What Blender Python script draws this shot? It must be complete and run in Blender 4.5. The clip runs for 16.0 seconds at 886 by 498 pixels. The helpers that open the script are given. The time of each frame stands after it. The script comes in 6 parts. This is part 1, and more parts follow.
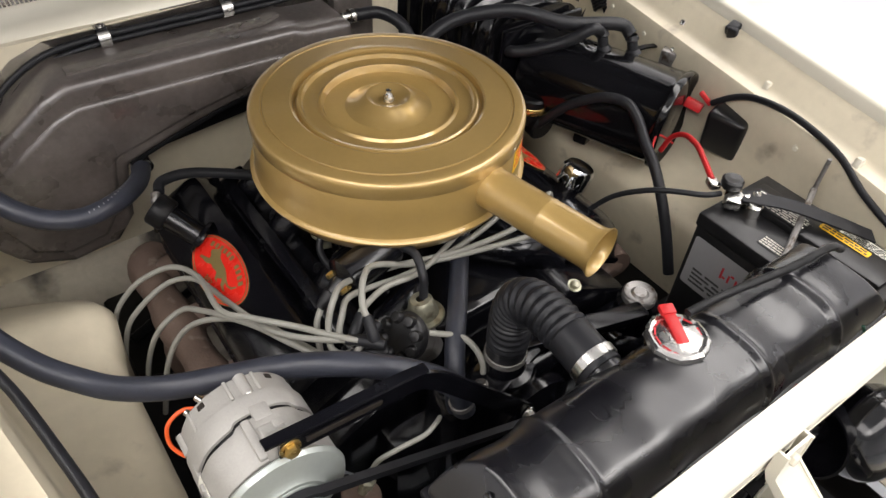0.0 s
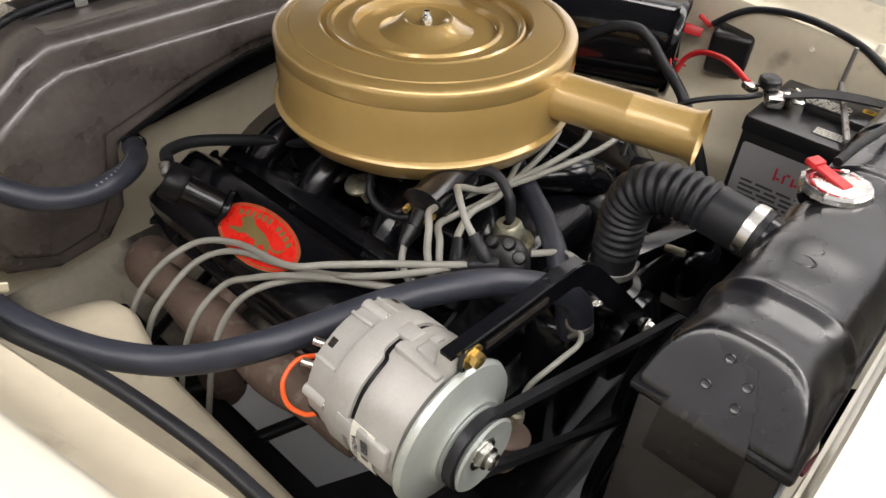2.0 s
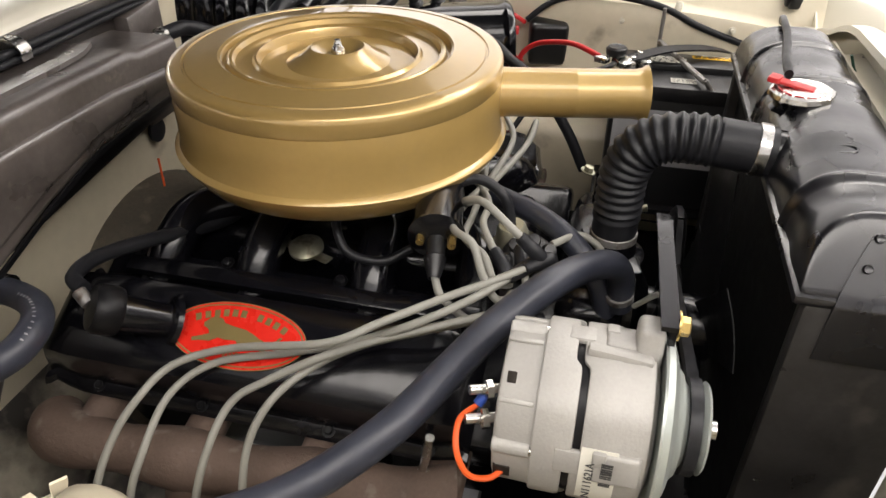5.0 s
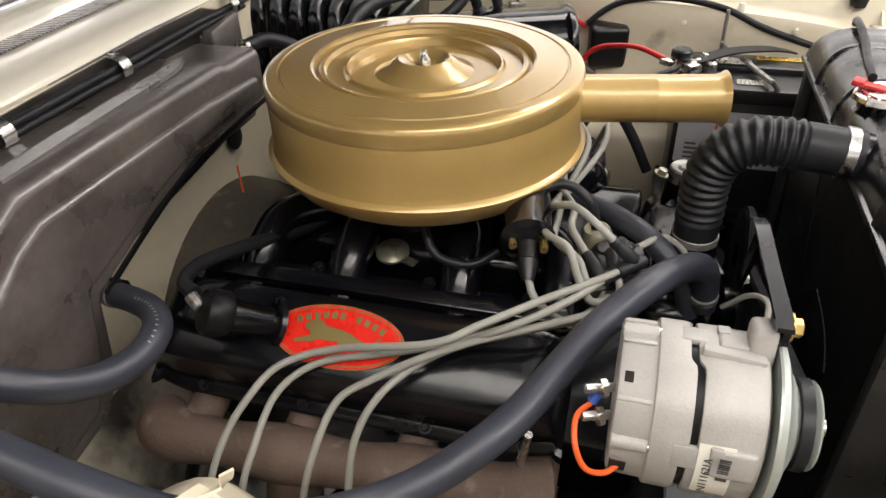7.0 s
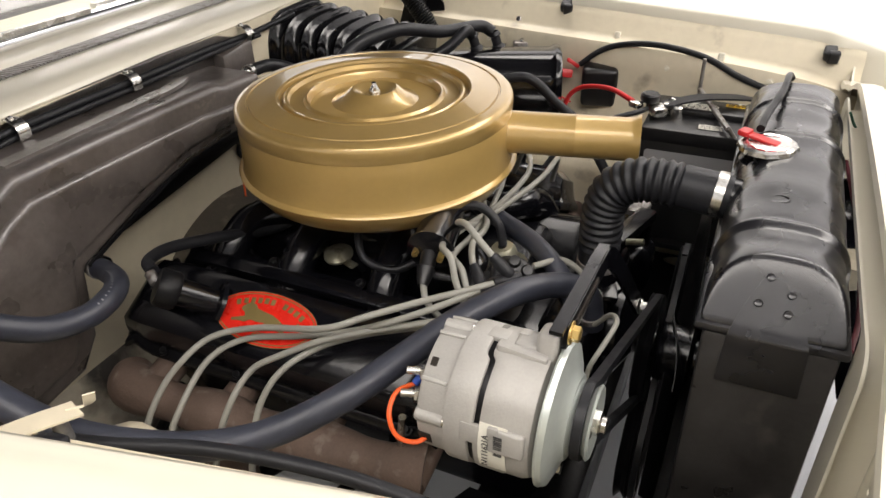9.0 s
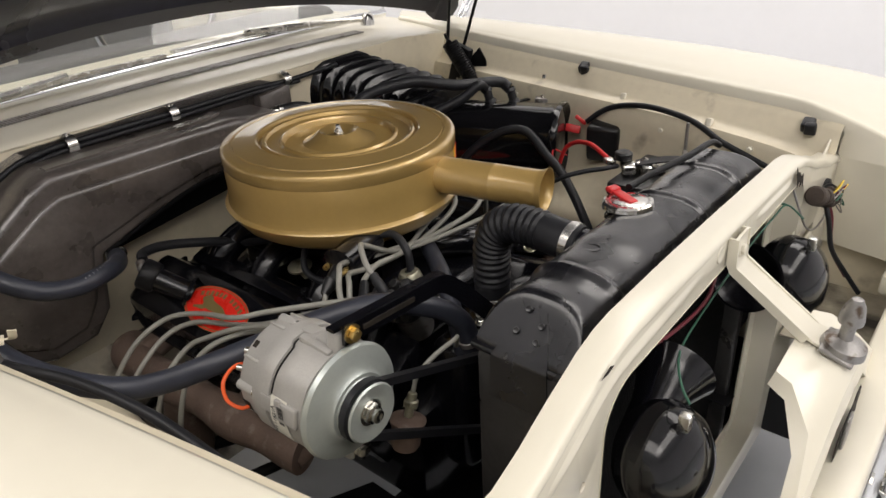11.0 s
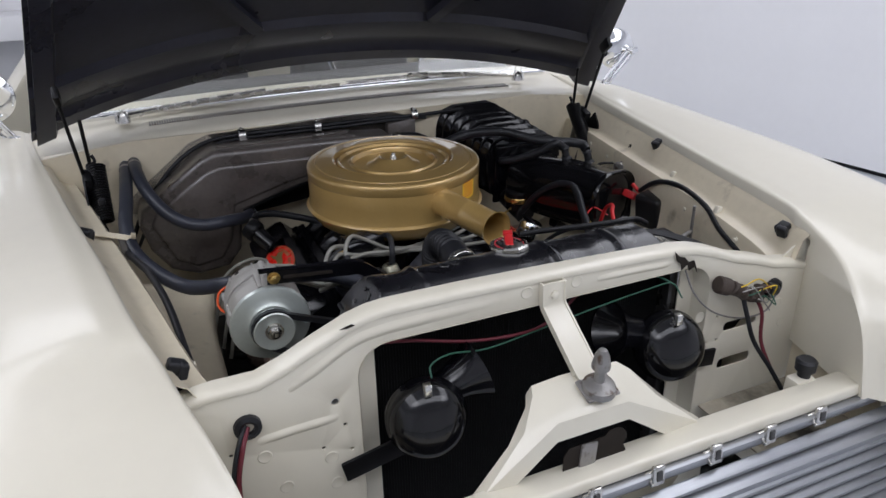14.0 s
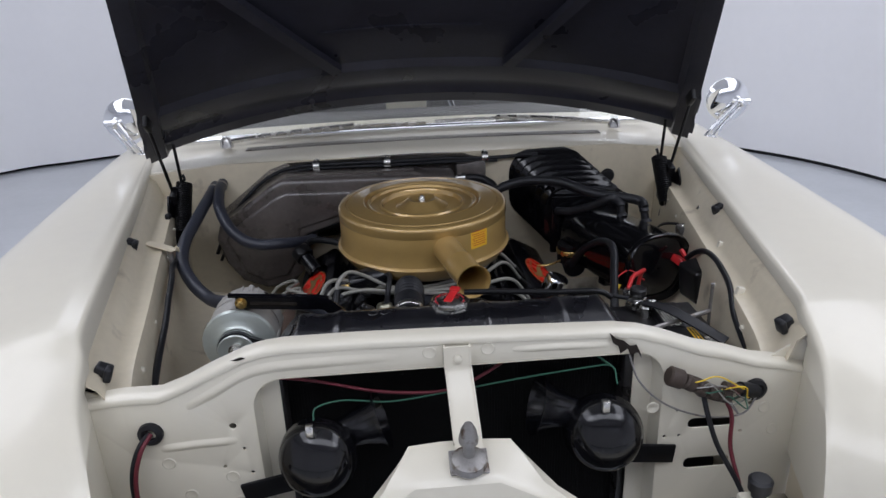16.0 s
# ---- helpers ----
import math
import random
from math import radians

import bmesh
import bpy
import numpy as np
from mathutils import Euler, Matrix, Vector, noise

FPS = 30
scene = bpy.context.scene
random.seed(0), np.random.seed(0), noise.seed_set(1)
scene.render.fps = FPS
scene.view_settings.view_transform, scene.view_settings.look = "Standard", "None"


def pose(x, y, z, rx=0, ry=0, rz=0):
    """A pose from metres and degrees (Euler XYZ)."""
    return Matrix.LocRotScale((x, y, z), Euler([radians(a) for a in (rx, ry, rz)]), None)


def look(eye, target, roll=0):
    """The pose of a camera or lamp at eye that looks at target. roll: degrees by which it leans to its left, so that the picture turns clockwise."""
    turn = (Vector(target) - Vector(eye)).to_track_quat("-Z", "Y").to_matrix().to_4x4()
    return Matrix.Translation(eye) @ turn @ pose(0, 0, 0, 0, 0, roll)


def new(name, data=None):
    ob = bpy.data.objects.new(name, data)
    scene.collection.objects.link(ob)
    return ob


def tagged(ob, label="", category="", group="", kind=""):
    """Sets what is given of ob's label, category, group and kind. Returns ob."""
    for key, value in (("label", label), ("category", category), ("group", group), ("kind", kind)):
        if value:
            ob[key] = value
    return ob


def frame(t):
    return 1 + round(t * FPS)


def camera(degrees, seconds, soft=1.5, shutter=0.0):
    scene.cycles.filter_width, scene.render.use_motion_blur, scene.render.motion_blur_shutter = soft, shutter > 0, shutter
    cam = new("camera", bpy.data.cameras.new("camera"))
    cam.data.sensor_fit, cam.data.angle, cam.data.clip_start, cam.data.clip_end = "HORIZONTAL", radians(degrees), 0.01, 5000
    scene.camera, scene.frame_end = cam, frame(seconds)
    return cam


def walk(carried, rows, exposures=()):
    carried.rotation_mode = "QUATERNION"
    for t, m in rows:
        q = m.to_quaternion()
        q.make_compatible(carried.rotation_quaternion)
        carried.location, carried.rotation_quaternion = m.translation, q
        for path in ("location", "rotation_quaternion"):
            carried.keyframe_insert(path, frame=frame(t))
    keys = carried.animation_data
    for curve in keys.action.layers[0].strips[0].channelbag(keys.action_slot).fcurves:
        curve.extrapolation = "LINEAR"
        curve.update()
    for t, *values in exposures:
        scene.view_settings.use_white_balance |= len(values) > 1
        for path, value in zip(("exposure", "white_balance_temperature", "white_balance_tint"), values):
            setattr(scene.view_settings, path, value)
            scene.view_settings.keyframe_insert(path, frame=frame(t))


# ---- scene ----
cam = camera(64.1, 16.0)
PATH = [
    (0, (-0.471, -0.744, 1.475), (0.419, 0.379, 0.079), 3.9),
    (0.5, (-0.526, -0.717, 1.415), (0.41, 0.393, 0.039), 3.2),
    (1, (-0.575, -0.681, 1.363), (0.417, 0.413, 0.015), 2.3),
    (1.5, (-0.615, -0.643, 1.323), (0.457, 0.413, 0.005), 2.3),
    (2, (-0.66, -0.615, 1.287), (0.5, 0.381, -0.003), 2.9),
    (2.5, (-0.709, -0.58, 1.245), (0.524, 0.367, -0.013), 2.8),
    (3, (-0.729, -0.538, 1.229), (0.61, 0.34, 0.031), 2.5),
    (3.5, (-0.74, -0.475, 1.212), (0.73, 0.269, 0.078), 2.2),
    (3.7, (-0.747, -0.452, 1.204), (0.767, 0.226, 0.087), 2.0),
    (5.8, (-0.791, -0.274, 1.204), (0.805, 0.07, 0.049), -0.1),
    (6, (-0.792, -0.265, 1.203), (0.799, 0.103, 0.049), -0.8),
    (6.5, (-0.804, -0.233, 1.2), (0.778, 0.184, 0.05), -1.6),
    (7, (-0.82, -0.26, 1.227), (0.756, 0.208, 0.087), -1.9),
    (7.5, (-0.823, -0.33, 1.246), (0.743, 0.205, 0.124), -2.2),
    (8, (-0.825, -0.381, 1.256), (0.729, 0.219, 0.149), -2.0),
    (8.5, (-0.833, -0.428, 1.258), (0.71, 0.236, 0.172), -2.0),
    (9, (-0.85, -0.503, 1.268), (0.677, 0.219, 0.197), -1.8),
    (9.5, (-0.856, -0.584, 1.263), (0.651, 0.21, 0.215), -2.0),
    (10, (-0.816, -0.67, 1.269), (0.654, 0.225, 0.251), -2.4),
    (10.2, (-0.795, -0.706, 1.275), (0.658, 0.233, 0.271), -2.6),
    (12.3, (-0.756, -1.167, 1.355), (0.338, 0.275, 0.504), -2.1),
    (12.5, (-0.735, -1.193, 1.362), (0.332, 0.275, 0.523), -1.6),
    (13, (-0.647, -1.27, 1.375), (0.321, 0.271, 0.546), -1.1),
    (13.5, (-0.595, -1.375, 1.385), (0.247, 0.234, 0.549), -0.6),
    (14, (-0.52, -1.496, 1.411), (0.196, 0.173, 0.574), -1.0),
    (14.5, (-0.428, -1.603, 1.425), (0.108, 0.144, 0.611), -1.3),
    (15, (-0.351, -1.637, 1.433), (0.011, 0.164, 0.641), -1.9),
    (15.5, (-0.208, -1.631, 1.446), (0.026, 0.2, 0.676), -2.1),
    (16, (-0.061, -1.607, 1.451), (0.062, 0.238, 0.69), -2.1),
]
walk(cam, [(t, look(eye, target, roll)) for t, eye, target, roll in PATH],
     exposures=[(0.0, 0.08, 6550, 12), (1.2, 0.16, 6600, 12), (3.7, 0.2, 6700, 12), (5.8, 0.31, 6800, 12), (8.4, 0.24, 6750, 12), (10.2, -0.26, 6950, 12), (12.3, -0.80, 6050, 12), (14.5, -1.0, 5850, 14), (16.0, -1.04, 5750, 14)])

# ---- light ----
world = bpy.data.worlds.new("world")
scene.world = world
world.use_nodes = True
world.node_tree.nodes["Background"].inputs[0].default_value = (0.9, 0.93, 1.0, 1)
world.node_tree.nodes["Background"].inputs[1].default_value = 0.15


def panel_lamp(eye, target, sx, sy, watts, colour=(1, 0.97, 0.93)):
    data = bpy.data.lights.new("ceiling_panel_light", "AREA")
    data.shape, data.size, data.size_y, data.energy, data.color = "RECTANGLE", sx, sy, watts, colour
    ob = new("ceiling_panel_light", data)
    ob.matrix_world = look(eye, target)
    return tagged(ob, "long white ceiling light panel of the studio", "light", "ceiling lights", "structure")


panel_lamp((-1.9, -0.6, 3.05), (-1.9, -0.59, 0), 1.2, 4.5, 84)
panel_lamp((1.9, -0.6, 3.05), (1.9, -0.59, 0), 1.2, 4.5, 90)
panel_lamp((0.0, -2.6, 3.05), (0.0, -2.59, 0), 4.0, 1.2, 80)
panel_lamp((0.0, 2.6, 3.05), (0.0, 2.61, 0), 4.0, 1.2, 85)


# ---- materials ----
def material(name, colour, rough=0.5, metal=0.0, vary=0.12, scale=18.0, bump=0.0, bump_scale=220.0, coat=0.0, stain=None, stain_scale=5.0,
             stain_at=0.55, rough_vary=0.12, transmission=0.0, stretch=(1, 1, 1), coat_rough=0.06, spec=0.5):
    m = bpy.data.materials.new(name)
    m.use_nodes = True
    t = m.node_tree
    n, link = t.nodes, t.links.new
    b = n["Principled BSDF"]
    co = n.new("ShaderNodeTexCoord")
    mp = n.new("ShaderNodeMapping")
    mp.inputs["Scale"].default_value = stretch
    link(co.outputs["Object"], mp.inputs["Vector"])

    def noise_node(s, detail):
        k = n.new("ShaderNodeTexNoise")
        k.inputs["Scale"].default_value, k.inputs["Detail"].default_value = s, detail
        link(mp.outputs["Vector"], k.inputs["Vector"])
        return k.outputs["Fac"]

    big, fine = noise_node(scale, 4), noise_node(scale * 9, 3)
    mix = n.new("ShaderNodeMath")
    mix.operation = "MULTIPLY_ADD"
    link(fine, mix.inputs[0])
    mix.inputs[1].default_value = 0.5
    link(big, mix.inputs[2])
    ramp = n.new("ShaderNodeValToRGB")
    link(mix.outputs[0], ramp.inputs[0])
    e = ramp.color_ramp.elements
    e[0].position, e[1].position = 0.35, 1.1
    e[0].color = (*[max(0, c * (1 - vary)) for c in colour], 1)
    e[1].color = (*[min(1, c * (1 + vary)) for c in colour], 1)
    out = ramp.outputs[0]
    if stain:
        s = noise_node(stain_scale, 8)
        r2 = n.new("ShaderNodeValToRGB")
        link(s, r2.inputs[0])
        r2.color_ramp.elements[0].position, r2.color_ramp.elements[1].position = stain_at, stain_at + 0.14
        mx = n.new("ShaderNodeMix")
        mx.data_type = "RGBA"
        link(r2.outputs[0], mx.inputs["Factor"])
        link(out, mx.inputs["A"])
        mx.inputs["B"].default_value = (*stain, 1)
        out = mx.outputs["Result"]
    link(out, b.inputs["Base Color"])
    rr = n.new("ShaderNodeMapRange")
    link(big, rr.inputs["Value"])
    rr.inputs["From Min"].default_value, rr.inputs["From Max"].default_value = 0.3, 0.7
    rr.inputs["To Min"].default_value, rr.inputs["To Max"].default_value = max(0.02, rough - rough_vary / 2), min(1, rough + rough_vary / 2)
    link(rr.outputs[0], b.inputs["Roughness"])
    b.inputs["Metallic"].default_value = metal
    b.inputs["Specular IOR Level"].default_value = spec
    b.inputs["Coat Weight"].default_value = coat
    b.inputs["Coat Roughness"].default_value = coat_rough
    b.inputs["Transmission Weight"].default_value = transmission
    if bump:
        bn = n.new("ShaderNodeBump")
        bn.inputs["Strength"].default_value, bn.inputs["Distance"].default_value = bump, 0.002
        link(noise_node(bump_scale, 4), bn.inputs["Height"])
        link(bn.outputs[0], b.inputs["Normal"])
    return m


CREAM = material("cream_paint", (0.715, 0.675, 0.56), 0.32, vary=0.03, scale=4, coat=0.5, coat_rough=0.10, rough_vary=0.06)
BAY = material("bay_paint", (0.64, 0.575, 0.435), 0.42, vary=0.10, scale=6, coat=0.25, bump=0.14, bump_scale=90, stain=(0.36, 0.31, 0.23), stain_scale=13, stain_at=0.62)
# dirt on the toe board; on the gravel pan it stands for shading
CREAM_WORN_SHADED = material("grimy_shaded_cream_paint", (0.42, 0.38, 0.30), 0.6, vary=0.2, scale=9, stain=(0.035, 0.03, 0.026), stain_scale=7, stain_at=0.47, bump=0.2)
GRIME = material("sooty_grime", (0.075, 0.064, 0.05), 0.75, vary=0.4, scale=14, stain=(0.20, 0.175, 0.13), stain_scale=16, stain_at=0.6, bump=0.4, spec=0.2)
GOLD = material("gold_paint", (0.475, 0.315, 0.105), 0.40, metal=0.35, vary=0.06, scale=14, bump=0.012, bump_scale=900, coat=0.9, rough_vary=0.06, coat_rough=0.03)
LID = material("gold_lid_paint", (0.47, 0.315, 0.11), 0.30, metal=0.5, vary=0.06, scale=14, bump=0.012, bump_scale=900, coat=1.0, rough_vary=0.05, coat_rough=0.015)
GOLD_TRIM = material("gold_ink", (0.26, 0.20, 0.075), 0.4, metal=0.4, vary=0.05)
BLACK = material("gloss_black_paint", (0.0038, 0.0039, 0.0055), 0.20, vary=0.3, scale=15, bump=0.16, bump_scale=38, coat=0.15, rough_vary=0.18, coat_rough=0.05, spec=0.40)
TANK = material("dented_black_paint", (0.006, 0.006, 0.008), 0.30, vary=0.3, scale=15, bump=0.20, bump_scale=34, coat=0.4, rough_vary=0.2, coat_rough=0.13, spec=0.55)
GLOSS = material("wet_gloss_black_paint", (0.004, 0.004, 0.005), 0.13, vary=0.3, scale=15, bump=0.03, bump_scale=50, coat=0.25, rough_vary=0.1, coat_rough=0.04, spec=0.35)
SATIN = material("satin_black_paint", (0.006, 0.006, 0.007), 0.38, vary=0.3, scale=20, bump=0.12, bump_scale=120, rough_vary=0.2, stain=(0.035, 0.03, 0.026), stain_scale=30, stain_at=0.66, spec=0.22)
CORE = material("dusty_black_core", (0.005, 0.005, 0.005), 0.6, vary=0.4, scale=60, bump=0.5, bump_scale=500, stain=(0.09, 0.09, 0.085), stain_scale=140, stain_at=0.69, spec=0.12)
# black lifted in base and patches to paint in lamp sheen on the side plates
SHEEN_BLACK = material("sheen_black_paint", (0.020, 0.019, 0.019), 0.36, vary=0.5, scale=18, bump=0.25, bump_scale=60, rough_vary=0.25, stain=(0.055, 0.05, 0.045), stain_scale=22, stain_at=0.6, spec=0.5)
RUBBER = material("black_rubber", (0.013, 0.0135, 0.016), 0.42, vary=0.2, scale=30, bump=0.06, bump_scale=300, rough_vary=0.15, spec=0.3)
HOSE = material("blue_black_rubber_hose", (0.027, 0.030, 0.042), 0.42, vary=0.22, scale=22, bump=0.05, bump_scale=260, rough_vary=0.15)
PLASTIC = material("black_plastic", (0.010, 0.010, 0.011), 0.36, vary=0.15, scale=40, bump=0.08, bump_scale=500)
DUCT = material("brown_black_fibre", (0.076, 0.065, 0.059), 0.34, coat=1.0, coat_rough=0.26, vary=0.55, scale=11, bump=0.35, bump_scale=60, stain=(0.15, 0.128, 0.11), stain_scale=70, stain_at=0.62, rough_vary=0.3)
ALLOY = material("cast_aluminium", (0.37, 0.358, 0.335), 0.5, metal=0.15, vary=0.09, scale=40, bump=0.22, bump_scale=400)
DULL = material("dull_cadmium_plate", (0.34, 0.33, 0.25), 0.36, metal=0.75, vary=0.15, scale=40, stain=(0.16, 0.14, 0.10), stain_scale=60)
ZINC = material("zinc_plate", (0.50, 0.54, 0.51), 0.34, metal=0.55, vary=0.08, scale=20, bump=0.03)
STEEL = material("bright_steel", (0.62, 0.61, 0.58), 0.25, metal=1.0, vary=0.08, scale=40, rough_vary=0.15)
BRASS = material("yellow_zinc_bolt", (0.62, 0.44, 0.16), 0.3, metal=0.9, vary=0.12, scale=60)
CHROME = material("chrome", (0.82, 0.83, 0.85), 0.06, metal=1.0, vary=0.02, rough_vary=0.04)
GRILLE = material("brushed_grille_metal", (0.36, 0.37, 0.39), 0.34, metal=0.8, vary=0.08, scale=30, stretch=(1, 12, 12))
IRON = material("heat_browned_iron", (0.125, 0.085, 0.066), 0.75, vary=0.2, scale=30, bump=0.5, bump_scale=180, stain=(0.21, 0.165, 0.14), stain_scale=45, stain_at=0.58)
WIRE = material("grey_silicone_wire", (0.27, 0.265, 0.235), 0.5, vary=0.10, scale=50)
RED = material("red_plastic", (0.50, 0.018, 0.020), 0.4, vary=0.08, scale=50)
RED_ENAMEL = material("red_enamel", (0.72, 0.022, 0.012), 0.28, vary=0.05, scale=60, coat=0.4)
ORANGE = material("orange_wire_sleeve", (0.80, 0.11, 0.02), 0.45, vary=0.05)
BLUE = material("blue_crimp_sleeve", (0.03, 0.08, 0.38), 0.4, vary=0.1)
GREEN = material("green_wire_sleeve", (0.02, 0.09, 0.055), 0.5, vary=0.15)
MAROON = material("maroon_wire_sleeve", (0.12, 0.012, 0.022), 0.5, vary=0.15)
YELLOW = material("yellow_plastic", (0.72, 0.50, 0.02), 0.45, vary=0.08)
LABEL = material("white_label", (0.72, 0.70, 0.62), 0.55, vary=0.05, scale=40)
LABEL_YELLOW = material("amber_label", (0.84, 0.50, 0.02), 0.5, vary=0.06, scale=50)
INK = material("label_ink", (0.05, 0.05, 0.05), 0.6, vary=0.1)
INK_RED = material("red_ink", (0.5, 0.02, 0.03), 0.5, vary=0.1)
GREY_LABEL = material("silver_grey_label", (0.30, 0.30, 0.31), 0.45, vary=0.05)
GREASE = material("grey_greasy_steel", (0.27, 0.26, 0.25), 0.4, metal=0.6, vary=0.2, scale=40, stain=(0.10, 0.07, 0.05), stain_scale=60)
TAPE = material("brown_cloth_tape", (0.045, 0.032, 0.024), 0.7, vary=0.3, scale=70, bump=0.4, bump_scale=300)
HOODLINER = material("hood_underside_paint", (0.022, 0.0225, 0.032), 0.31, vary=0.3, scale=6, bump=0.12, bump_scale=110, rough_vary=0.12)
WALL = material("white_wall_paint", (0.87, 0.87, 0.89), 0.65, vary=0.02, scale=2)
FLOOR = material("pale_grey_epoxy", (0.55, 0.57, 0.60), 0.16, vary=0.05, scale=3, rough_vary=0.08)
SEAT = material("grey_upholstery", (0.16, 0.155, 0.15), 0.7, vary=0.15, scale=30)
GLASS = material("clear_glass", (0.96, 0.98, 0.98), 0.02, vary=0.0, transmission=1.0, rough_vary=0.0)
# bare primer in the paint chips; elsewhere the painted shade of openings
CHIP_SHADE = material("primer_and_recess_shade", (0.022, 0.018, 0.015), 0.7, vary=0.3, scale=60, spec=0.15)

# ---- building helpers ----
BASES = {}


def thing(name, base, label, category, group="", kind=""):
    ob = new(name)
    ob.location, ob.empty_display_size = base, 0.02
    BASES[ob] = Vector(base)
    return tagged(ob, label, category, group, kind)


def part(name, bm, mat, parent=None, label="", smooth=40):
    if parent is not None:
        bm.transform(Matrix.Translation(-BASES[parent]))
    bmesh.ops.recalc_face_normals(bm, faces=bm.faces)
    limit = radians(smooth)
    for f in bm.faces:
        f.smooth = True
    for e in bm.edges:
        if len(e.link_faces) == 2 and e.calc_face_angle(0) > limit:
            e.smooth = False
    me = bpy.data.meshes.new(name)
    bm.to_mesh(me)
    bm.free()
    me.materials.append(mat)
    ob = new(name, me)
    if parent is not None:
        ob.parent = parent
        BASES[ob] = BASES[parent]
    if label:
        ob["label"] = label
    return ob


def box(size, at=(0, 0, 0), rot=(0, 0, 0), bevel=0.003, seg=2):
    bm = bmesh.new()
    bmesh.ops.create_cube(bm, size=1)
    bm.transform(Matrix.Diagonal((*size, 1)))
    if bevel:
        bmesh.ops.bevel(bm, geom=bm.edges[:], offset=bevel, segments=seg, affect="EDGES", profile=0.5)
    bm.transform(pose(*at, *rot))
    return bm


def join(*bms):
    out = bmesh.new()
    for b in bms:
        me = bpy.data.meshes.new("tmp")
        b.to_mesh(me)
        b.free()
        out.from_mesh(me)
        bpy.data.meshes.remove(me)
    return out


def turn_to(axis):
    return Vector(axis).to_track_quat("Z", "Y").to_matrix().to_4x4()


def lathe(profile, at=(0, 0, 0), axis=(0, 0, 1), seg=48, wobble=None):
    """A turned shape: profile rows of (radius, height) along the axis."""
    bm = bmesh.new()
    rings = []
    for r, h in profile:
        if r < 1e-6:
            rings.append([bm.verts.new((0, 0, h))])
        else:
            rings.append([bm.verts.new((r * (wobble(a) if wobble else 1) * math.cos(a), r * (wobble(a) if wobble else 1) * math.sin(a), h))
                          for a in (2 * math.pi * k / seg for k in range(seg))])
    for a, b in zip(rings[:-1], rings[1:]):
        for k in range(seg):
            q = [a[k % len(a)], a[(k + 1) % len(a)], b[(k + 1) % len(b)], b[k % len(b)]]
            q = [v for i, v in enumerate(q) if v not in q[:i]]
            if len(q) > 2:
                bm.faces.new(q)
    bm.transform(Matrix.Translation(at) @ turn_to(axis))
    return bm


def rod(a, b, r, seg=16, bevel=0.0, r2=None):
    a, b = Vector(a), Vector(b)
    h, r2 = (b - a).length, r if r2 is None else r2
    c = bevel
    prof = [(0, 0), (r - c, 0), (r, c), (r2, h - c), (r2 - c, h), (0, h)] if c else [(0, 0), (r, 0), (r2, h), (0, h)]
    return lathe(prof, a, b - a, seg)


def smooth_line(points, steps=8):
    p = [Vector(q) for q in points]
    p = [2 * p[0] - p[1]] + p + [2 * p[-1] - p[-2]]
    out = []
    for i in range(1, len(p) - 2):
        for k in range(steps):
            t = k / steps
            out.append(0.5 * ((2 * p[i]) + (p[i + 1] - p[i - 1]) * t + (2 * p[i - 1] - 5 * p[i] + 4 * p[i + 1] - p[i + 2]) * t * t
                              + (3 * p[i] - p[i - 1] - 3 * p[i + 1] + p[i + 2]) * t ** 3))
    out.append(p[-2])
    return out


def tube(points, r, seg=12, steps=8, radius=None, raw=False):
    """A round hose or wire along a smooth line. radius(s): its radius at s metres along it."""
    line = [Vector(q) for q in points] if raw else smooth_line(points, steps)
    bm = bmesh.new()
    up = Vector((0.13, 0.21, 0.97)).normalized()
    rings, s = [], 0.0
    for i, p in enumerate(line):
        d = (line[min(i + 1, len(line) - 1)] - line[max(i - 1, 0)]).normalized()
        side = d.cross(up)
        if side.length < 1e-3:
            side = d.cross(Vector((1, 0, 0)))
        side.normalize()
        up = side.cross(d).normalized()
        if i:
            s += (p - line[i - 1]).length
        rad = radius(s) if radius else r
        rings.append([bm.verts.new(p + rad * (math.cos(a) * side + math.sin(a) * up)) for a in (2 * math.pi * k / seg for k in range(seg))])
    for a, b in zip(rings[:-1], rings[1:]):
        for k in range(seg):
            bm.faces.new((a[k], a[(k + 1) % seg], b[(k + 1) % seg], b[k]))
    bm.faces.new(rings[0])
    bm.faces.new(rings[-1])
    return bm


def ribbon(points, width, thick, normal=(0, 0, 1), steps=6):
    """A flat strap along a line, its flat side towards normal."""
    line = smooth_line(points, steps) if steps else [Vector(q) for q in points]
    bm = bmesh.new()
    n0, rings = Vector(normal).normalized(), []
    for i, p in enumerate(line):
        d = (line[min(i + 1, len(line) - 1)] - line[max(i - 1, 0)]).normalized()
        side = d.cross(n0).normalized()
        n = side.cross(d)
        rings.append([bm.verts.new(p + side * width / 2 * a + n * thick / 2 * b) for a, b in ((-1, -1), (1, -1), (1, 1), (-1, 1))])
    for a, b in zip(rings[:-1], rings[1:]):
        for k in range(4):
            bm.faces.new((a[k], a[(k + 1) % 4], b[(k + 1) % 4], b[k]))
    bm.faces.new(rings[0])
    bm.faces.new(rings[-1])
    return bm


